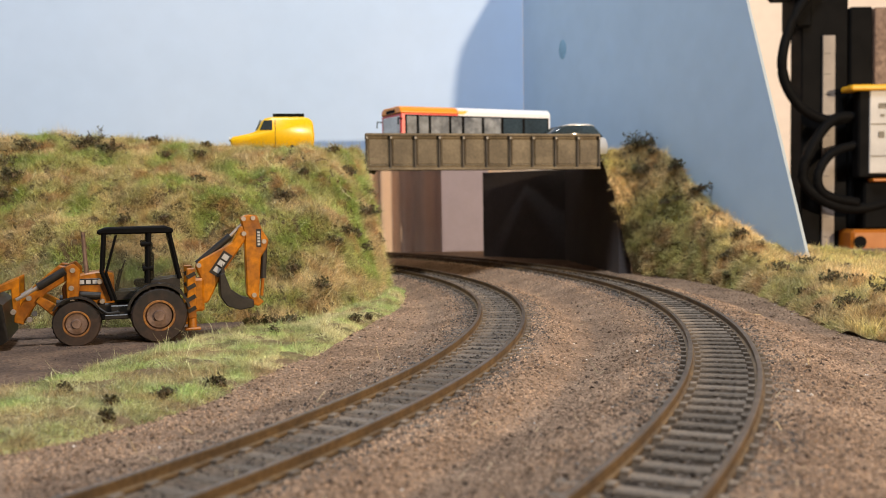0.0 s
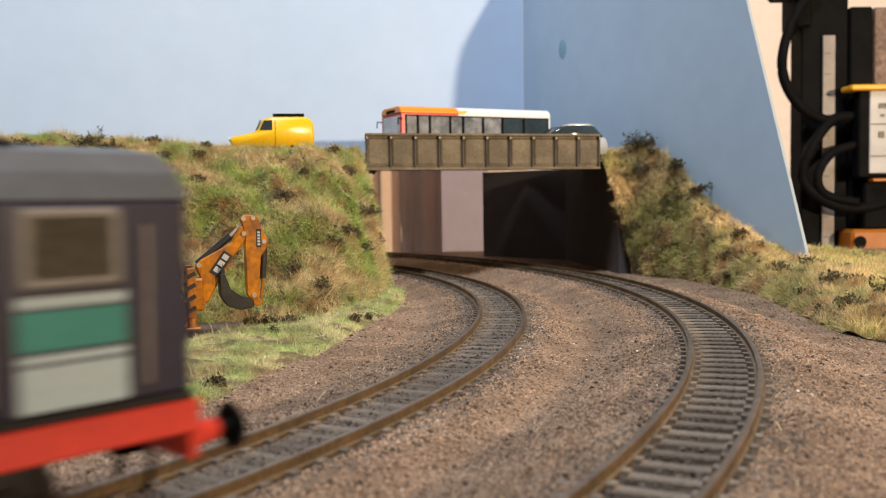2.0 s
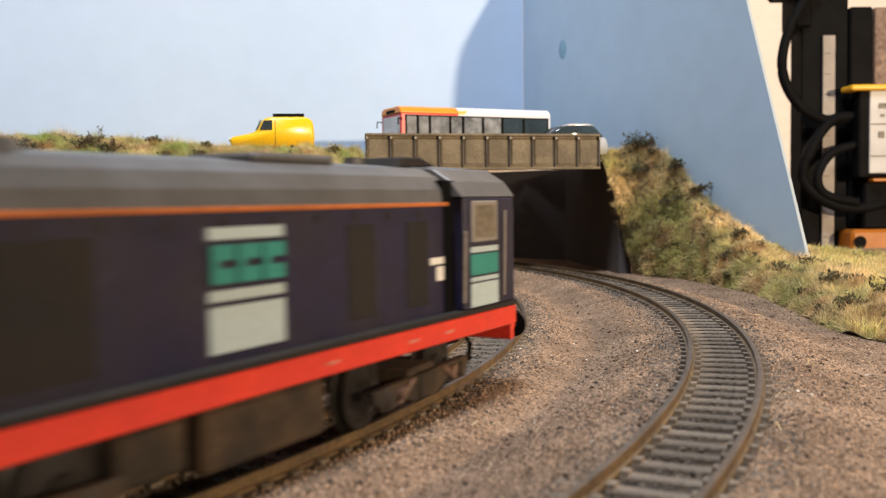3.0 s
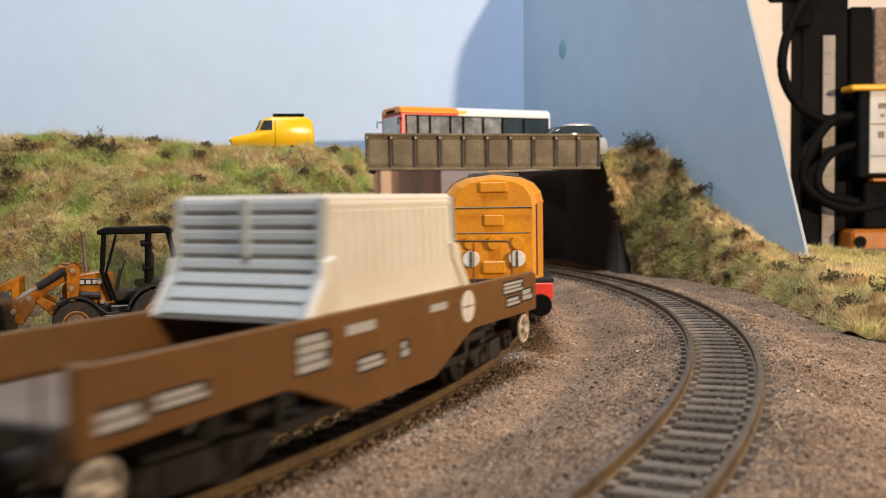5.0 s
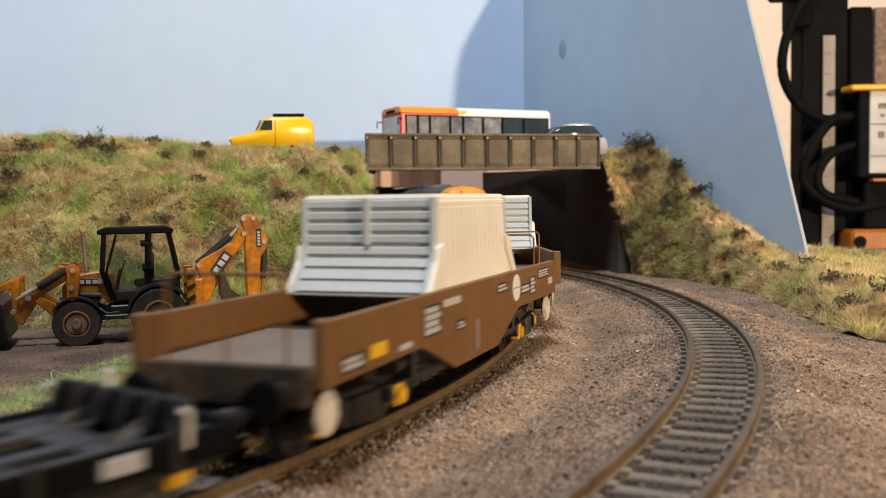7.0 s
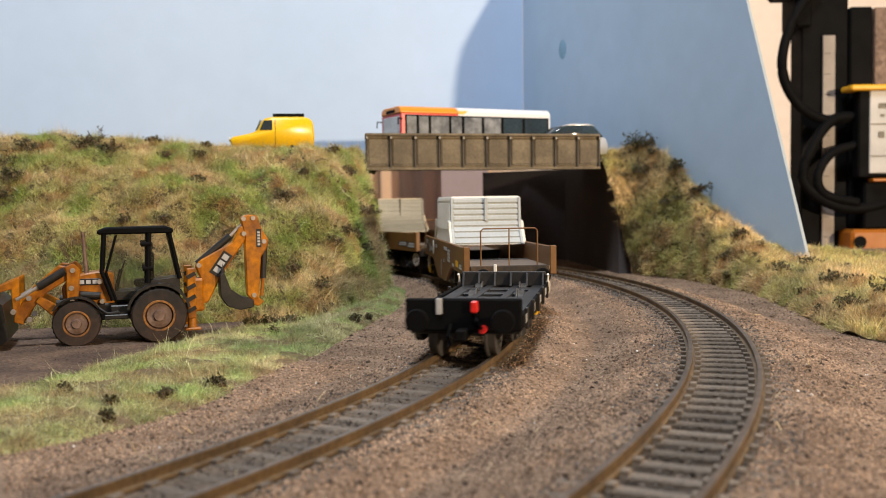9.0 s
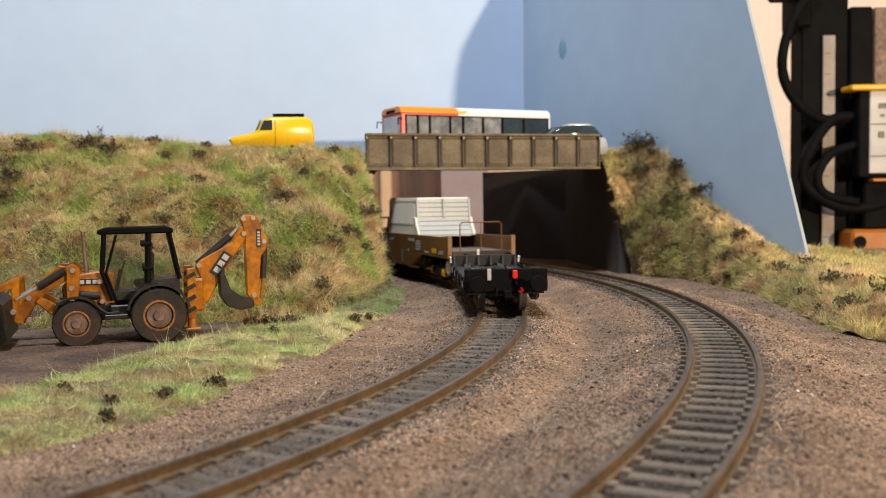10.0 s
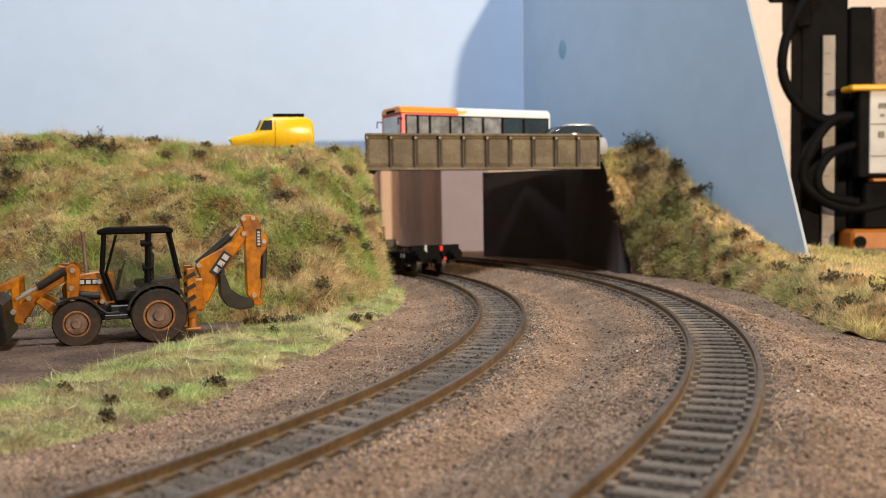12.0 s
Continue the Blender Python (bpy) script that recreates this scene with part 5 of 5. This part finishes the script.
CABGLASS = material("cab_glass", (0.32, 0.27, 0.19), 0.15, spread=0.25, coarse=120)


def flask_wagon(label):
    t = thing("flask_wagon", label, "wagon", "train")
    h, W = 78.5, 16.8
    yellow = "yellow" in label
    for sd in (-1, 1):
        # side frame: straight top, deep belly between the bogies
        bm = B()
        slab(bm, [(-h, 24.0), (h - 2, 23.4), (h, 22.6), (h, 13.4), (36.5, 13.6), (32.5, 12.4), (15.8, 6.2), (-15.8, 6.2), (-32.5, 12.4), (-36.5, 13.6), (-h, 13.4)], sd * W - 0.8, sd * W + 0.8, "y", 0.2)
        part("side_frame", bm, BROWN, t)
        y = sd * W + sd * 0.82
        spots = [(55, 68, 19.4, 22.2, 3), (68, 75, 16.6, 19.4, 2), (57, 66, 16.2, 18.2, 2), (14, 22, 19.6, 21.4, 1), (1, 4, 12.6, 15.8, 2), (-15, -6, 12.6, 15.0, 2),
                 (-19, -9, 19.4, 21.4, 1), (-34, -25, 15.4, 21.4, 4), (-66, -56, 16.4, 18.6, 2), (-76, -68, 15.6, 18.4, 2)]
        if yellow:
            spots = [(57, 69, 19.6, 21.8, 3), (48, 53, 16.0, 20.4, 4), (69, 74, 16.6, 18.8, 1), (16, 24, 19.4, 21.2, 2), (38, 47, 17.0, 19.0, 2), (-24, -13, 20.0, 21.8, 1), (-35, -26, 15.6, 21.2, 4),
                     (-15, -10, 14.4, 16.0, 2), (-72, -64, 15.0, 17.2, 2), (-48, -42, 14.6, 16.0, 1)]
        for x0, x1, z0, z1, n in spots:
            if n != 1:
                bm = B()
                box(bm, (x0 - 0.5, y - 0.08, z0 - 0.3), (x1 + 0.4, y + 0.05, z1 + 0.3))
                part("notice_panel", bm, DIRTY_BLACK, t)
            bm = B()
            d = (z1 - z0) / n
            for k in range(n):
                box(bm, (x0, y - 0.1, z0 + d * k + 0.14), (x1 - (k % 2) * 1.1, y + 0.1, z0 + d * (k + 1) - 0.14))
            part("lettering_bar", bm, PLATE, t)
        bm = B()
        tube(bm, (33.2, y - 0.1, 19.0), (33.2, y + 0.16, 19.0), 3.5, n=28)
        part("round_sign", bm, WHITE, t, "white round sign with a cross")
        bm = B()
        box(bm, (30.2, y - 0.1, 18.8), (36.2, y + 0.24, 19.2))
        box(bm, (33.0, y - 0.1, 16.0), (33.4, y + 0.24, 22.0))
        part("sign_cross", bm, DECK, t)
        # white handbrake wheels low at both ends
        for e in (-1, 1):
            bm = B()
            ring(bm, (e * 74, sd * 15.6, 8.8), 3.7, 2.9, 0.7, 24)
            for k in range(2):
                box(bm, (-3.2, -0.3, -0.4), (3.2, 0.3, 0.4), 0, Matrix.Translation((e * 74, sd * 15.6, 8.8)) @ Matrix.Rotation(0.3 + k * math.pi / 2, 4, "Y"))
            if yellow:
                tube(bm, (e * 74, sd * 15.2, 8.8), (e * 74, sd * 16.2, 8.8), 3.2, n=20)
            else:
                tube(bm, (e * 74, sd * 15.2, 8.8), (e * 74, sd * 16.4, 8.8), 1.2, n=16)
            part("handbrake_wheel", bm, WHEEL_WHITE, t, "white spoked handbrake wheel")
            bm = B()
            box(bm, (e * 74 - 0.5, sd * 14.6 - 0.4, 7), (e * 74 + 0.5, sd * 14.6 + 0.4, 15), 0.1)
            part("wheel_bracket", bm, DIRTY_BLACK, t)
            # upright post at the rear end of the side
            if e < 0:
                bm = B()
                box(bm, (-h - 0.4, sd * W - 1.5, 13.4), (-h + 2.4, sd * W + 1.0, 24.4), 0.3)
                part("end_post", bm, BROWN, t)
            bm = B()
            tube(bm, (e * 40 - 3, sd * 13.6, 10.8), (e * 40 + 9, sd * 13.6, 10.8), 1.5, n=12)
            part("air_tank", bm, DIRTY_BLACK, t)
        if yellow:
            bm = B()
            box(bm, (-2.6, y - 0.1, 8.0), (0.6, y + 0.14, 15.0))
            part("stripe", bm, DECK, t)
            bm = B()
            box(bm, (-61, y - 0.1, 15.4), (-54, y + 0.14, 17.8))
            part("yellow_mark", bm, AXLE_YELLOW, t)
    for e in (-1, 1):
        lo, hi = sorted((e * h, e * 37))
        bm = B()
        box(bm, (lo, -W + 0.8, 15.0), (hi, W - 0.8, 16.6), 0.2)
        part("end_deck", bm, DECK, t)
        bm = B()
        box(bm, (e * h - 1, -W + 1.5, 10.6), (e * h + 1, W - 1.5, 17.0), 0.3)
        # rear headstock darker than the front one, its shadow put into the colour
        part("headstock", bm, BROWN if e > 0 else GRIME_SHADE, t)
        bm = B()
        box(bm, (e * 36.4 - 0.8, -W + 0.8, 7), (e * 36.4 + 0.8, W - 0.8, 17.0), 0.2)
        part("cross_wall", bm, DIRTY_BLACK, t)
        bm = B()
        x = e * (h - 0.4)
        pipe(bm, [(x, -11, 17), (x, -11, 30.2), (x, -10, 31.2), (x, 10, 31.2), (x, 11, 30.2), (x, 11, 17)], 0.3, 8)
        tube(bm, (x, 0, 17), (x, 0, 31.2), 0.26, n=8)
        part("end_rail", bm, BROWN, t)
        buffers(t, e * h, e, 13.2, 11.3, DIRTY_BLACK)
        bm = B()
        box(bm, (e * h, -1.5, 5.5), (e * (h + 8), 1.5, 8.0), 0.4)
        part("coupling", bm, BLACK, t)
        bm = B()
        pipe(bm, [(e * h, 5, 11), (e * (h + 3), 5.4, 8), (e * (h + 2), 5.6, 4)], 0.5, 6)
        part("brake_hose", bm, BLACK, t)
        bogie_at(t, e * 55, 0, 26, 6.0, DIRTY_BLACK, AXLE_YELLOW if yellow else DIRTY_BLACK, DIRTY_BLACK, math.degrees(e * 55 / LEFT[2]), 13.2)
    bm = B()
    box(bm, (-36, -W + 0.8, 6.6), (36, W - 0.8, 8.2), 0.2)
    part("well_floor", bm, DIRTY_BLACK, t)
    shift = 4.0 * MM
    # flask cover: upright box above, skirt that flares out below
    levels = ((22.6, 32.4, 16.2), (24.2, 31.6, 16.0), (27.0, 29.0, 15.8), (29.6, 27.2, 15.6), (32.0, 26.4, 15.5), (43.0, 25.6, 15.2), (43.8, 25.2, 14.8))
    bm = B()
    rings = [[bm.verts.new((sx * hx, sy * hy, z)) for sx, sy in ((-1, -1), (1, -1), (1, 1), (-1, 1))] for z, hx, hy in levels]
    for p, q in zip(rings, rings[1:]):
        for i in range(4):
            bm.faces.new((p[i], p[(i + 1) % 4], q[(i + 1) % 4], q[i]))
    bm.faces.new(rings[0][::-1])
    bm.faces.new(rings[-1])
    body = part("flask_body", bm, CREAM, t, "cream flask cover with faintly fluted sides")
    body.location.x = shift
    for sd in (-1, 1):
        for k in range(14):
            x = -22.1 + 3.4 * k
            bm = B()
            slab(bm, [(sd * 15.2, 29.0), (sd * 16.1, 29.2), (sd * 15.78, 40.8), (sd * 15.0, 41.2)], x - 0.85, x + 0.85, "x")
            part("flute", bm, CREAM, body)
        bm = B()
        box(bm, (-25.4, sd * 15.1 - 0.4, 41.4), (25.4, sd * 15.1 + 0.45, 42.4), 0.15)
        part("top_rail", bm, CREAM, body)

    def end_x(z):
        for (z0, a, _), (z1, b, _) in zip(levels, levels[1:]):
            if z <= z1:
                return a + (b - a) * (z - z0) / (z1 - z0)
        return levels[-1][1]

    for e in (-1, 1):
        bm = B()
        slab(bm, [(e * (end_x(z) + dx), z) for z, dx in ((22.8, 0.25), (24.2, 0.25), (27, 0.25), (29.6, 0.25), (32, 0.25), (43, 0.25))] + [(e * 25.0, 43.0), (e * 25.8, 32), (e * 31.5, 22.8)], -15.0, 15.0, "y")
        end = part("flask_end", bm, FLASK_GREY, t, "grey ribbed flask end")
        end.location.x = shift
        for k in range(8):
            z = 23.2 + 2.5 * k
            x, x2 = end_x(z), end_x(z + 2.25)
            bm = B()
            slab(bm, [(e * (x - 0.3), z), (e * (x + 0.7), z + 0.3), (e * (x2 + 0.62), z + 1.95), (e * (x2 - 0.3), z + 2.25)], -14.4, 14.4, "y", 0.2)
            part("rib", bm, FLASK_GREY, end)
        bm = B()
        box(bm, (e * 26.6 - 1.0, -0.7, 33), (e * 26.6 + 0.5, 0.7, 43.2), 0.2)
        part("post", bm, FLASK_GREY, end)
        for sd in (-1, 1):
            bm = B()
            slab(bm, [(e * (end_x(z) + 1.1), z) for z in (23.0, 26.0, 29.6, 32.0, 43.2)] + [(e * 24.6, 43.2), (e * 25.4, 32), (e * 30.5, 23.0)], *sorted((sd * 14.4, sd * 15.6)), "y", 0.2)
            part("corner_strip", bm, FLASK_GREY, end)
            bm = B()
            slab(bm, [(e * (end_x(z) + 1.0), z) for z in (22.8, 26.0, 29.6, 32.6)] + [(e * (end_x(z) - 2.4), z) for z in (33.4, 29.6, 26.0, 22.8)], *sorted((sd * 15.4, sd * 16.7)), "y", 0.25)
            part("lug", bm, CREAM, end)
    return t


WHEEL_WHITE = material("dull_white_wheel", (0.70, 0.65, 0.58), 0.6, colour2=(0.50, 0.45, 0.40), fine=900, coarse=180, spread=0.15)


def flat_wagon():
    t = thing("flat_wagon", "low black bogie flat wagon with red tail lamp", "wagon", "train")
    h, W = 50.0, 15.3
    # open deck: long beams and cross members, over a black sheet as painted shade
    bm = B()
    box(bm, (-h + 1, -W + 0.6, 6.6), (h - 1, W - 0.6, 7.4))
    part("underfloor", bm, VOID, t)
    for y0, y1 in ((-14.8, -10.4), (-6.2, -3.4), (3.4, 6.2), (10.4, 14.8)):
        bm = B()
        box(bm, (-h + 1, y0, 9.6), (h - 1, y1, 11.2), 0.2)
        part("deck_beam", bm, DECK_BLACK, t)
    for x in (-46, -30, -14, 2, 18, 34, 46):
        bm = B()
        box(bm, (x - 3.2, -14.6, 9.4), (x + 3.2, 14.6, 11.0), 0.2)
        part("cross_member", bm, DECK_BLACK, t)
    for e in (-1, 1):
        bm = B()
        box(bm, (e * h - 1.2, -W - 0.3, 7.6), (e * h + 1.2, W + 0.3, 16.2 if e < 0 else 12.4), 0.4)
        part("headstock", bm, BLACK, t)
        bogie_at(t, e * 29, 0, 26, 6.0, DIRTY_BLACK, AXLE_YELLOW if e > 0 else DIRTY_BLACK, WHEEL_DARK, math.degrees(e * 29 / LEFT[2]), 12.4)
        bm = B()
        box(bm, (e * h, -1.5, 5.5), (e * (h + 6), 1.5, 8.5), 0.4)
        part("coupling", bm, BLACK, t)
        buffers(t, e * h, e, 11.0, 11.3, DIRTY_BLACK)
    bm = B()
    box(bm, (42.4, -W, 11.0), (43.4, W, 16.2), 0.2)
    wall = part("bulkhead", bm, DECK_BLACK, t)
    for k in range(6):
        y = -14.4 + 5.76 * k
        bm = B()
        slab(bm, [(42.6, 16.0), (41.6, 15.4), (39.8, 11.2), (42.6, 11.2)], y - 0.35, y + 0.35, "y")
        part("gusset", bm, DECK_BLACK, wall)
    for sd in (-1, 1):
        bm = B()
        box(bm, (-h, sd * W - 0.6, 8.2), (h, sd * W + 0.6, 12.0), 0.3)
        part("side_beam", bm, BLACK, t)
        for k in range(4):
            x = -43 + 24 * k
            bm = B()
            box(bm, (x, sd * W + sd * 0.6 - 0.15, 8.8), (x + 6, sd * W + sd * 0.6 + 0.2, 11.2), 0.1)
            part("lettering_bar", bm, PLATE, t)
        for x in (-40, -20, 0, 20, 40):
            bm = B()
            box(bm, (x - 0.6, sd * (W + 0.6) - 0.5, 7), (x + 0.6, sd * (W + 0.6) + 0.5, 12.8), 0.15)
            part("stanchion", bm, DIRTY_BLACK, t)
        bm = B()
        pipe(bm, [(42, sd * 15.8, 10), (42, sd * 16.2, 14.6), (41, sd * 16.2, 15.4)], 0.45, 6)
        part("white_bracket", bm, WHITE, t)
    bm = B()
    box(bm, (42.5, 2.4, 16.0), (43.3, 3.6, 18.8), 0.2)
    part("white_bracket", bm, WHITE, t)
    bm = B()
    box(bm, (-h - 2.8, -4.2, 12.6), (-h - 1.2, -2.2, 15.8), 0.4)
    part("tail_lamp", bm, LAMP_RED, t, "red tail lamp")
    bm = B()
    tube(bm, (-h - 1.2, -5.4, 8.2), (-h - 2.4, -5.4, 8.2), 1.1, n=12)
    part("hose_tap", bm, LAMP_RED, t)
    bm = B()
    pipe(bm, [(-h - 1.2, -3.2, 12.6), (-h - 2.6, -3.8, 10.4), (-h - 2.0, -5.0, 8.4)], 0.6, 8)
    part("brake_hose", bm, BLACK, t)
    bm = B()
    pipe(bm, [(-h - 1.2, 3.4, 9.4), (-h - 3.0, 3.8, 6.4), (-h - 2.4, 3.2, 4.0)], 0.5, 8)
    part("brake_hose", bm, BLACK, t)
    bm = B()
    box(bm, (-h - 1.8, 5.6, 12.0), (-h - 1.0, 7.2, 16.4), 0.2)
    part("white_plate", bm, PLATE, t)
    return t


DECK_BLACK = material("worn_black_deck", (0.012, 0.012, 0.014), 0.5, colour2=(0.020, 0.019, 0.019), fine=600, coarse=120, spread=0.25)
VOID = material("deck_gap_shade", (0.004, 0.004, 0.004), 0.9)
WHEEL_DARK = material("dark_wheel", (0.09, 0.085, 0.08), 0.5, 0.3, spread=0.3)

LOCO = locomotive()
WAGON_A = flask_wagon("brown flask wagon with cream ribbed flask, white wheels")
WAGON_B = flask_wagon("brown flask wagon with cream ribbed flask, yellow axle boxes")
FLAT = flat_wagon()

# middle of each vehicle behind the loco's middle, along the track
TRAIN = ((LOCO, 0.0, 49.0), (WAGON_A, 181.5, 55.0), (WAGON_B, 362.0, 55.0), (FLAT, 502.0, 29.0))


def loco_at(t):
    """Distance of the loco's middle along the left track at t seconds, mm."""
    u = (t - 6.0) / 6.0
    return 85.09 + 670.24 * u + 1.62 * u ** 2 - 33.13 * u ** 3 - 3.71 * u ** 4


def motions():
    cx, cy, r, z = LEFT
    for ob, back, half in TRAIN:
        inset = r - math.sqrt(r * r - half * half)
        rows = []
        for k in range(49):
            t = 0.25 * k
            x, y, a = on_track(LEFT, loco_at(t) - back, -inset)
            rows.append((t, pose(x * MM, y * MM, z * MM, 0, 0, math.degrees(a) + 90)))
        walk(ob, rows)
    s0 = loco_at(0.0)
    for ax, x, rad in WHEELS:
        rows = []
        for k in range(181):
            t = k / 15
            turn = math.degrees((loco_at(t) - s0) / rad)
            rows.append((t, pose(x * MM, 0, rad * MM, 0, turn, 0)))
        walk(ax, rows)


motions()
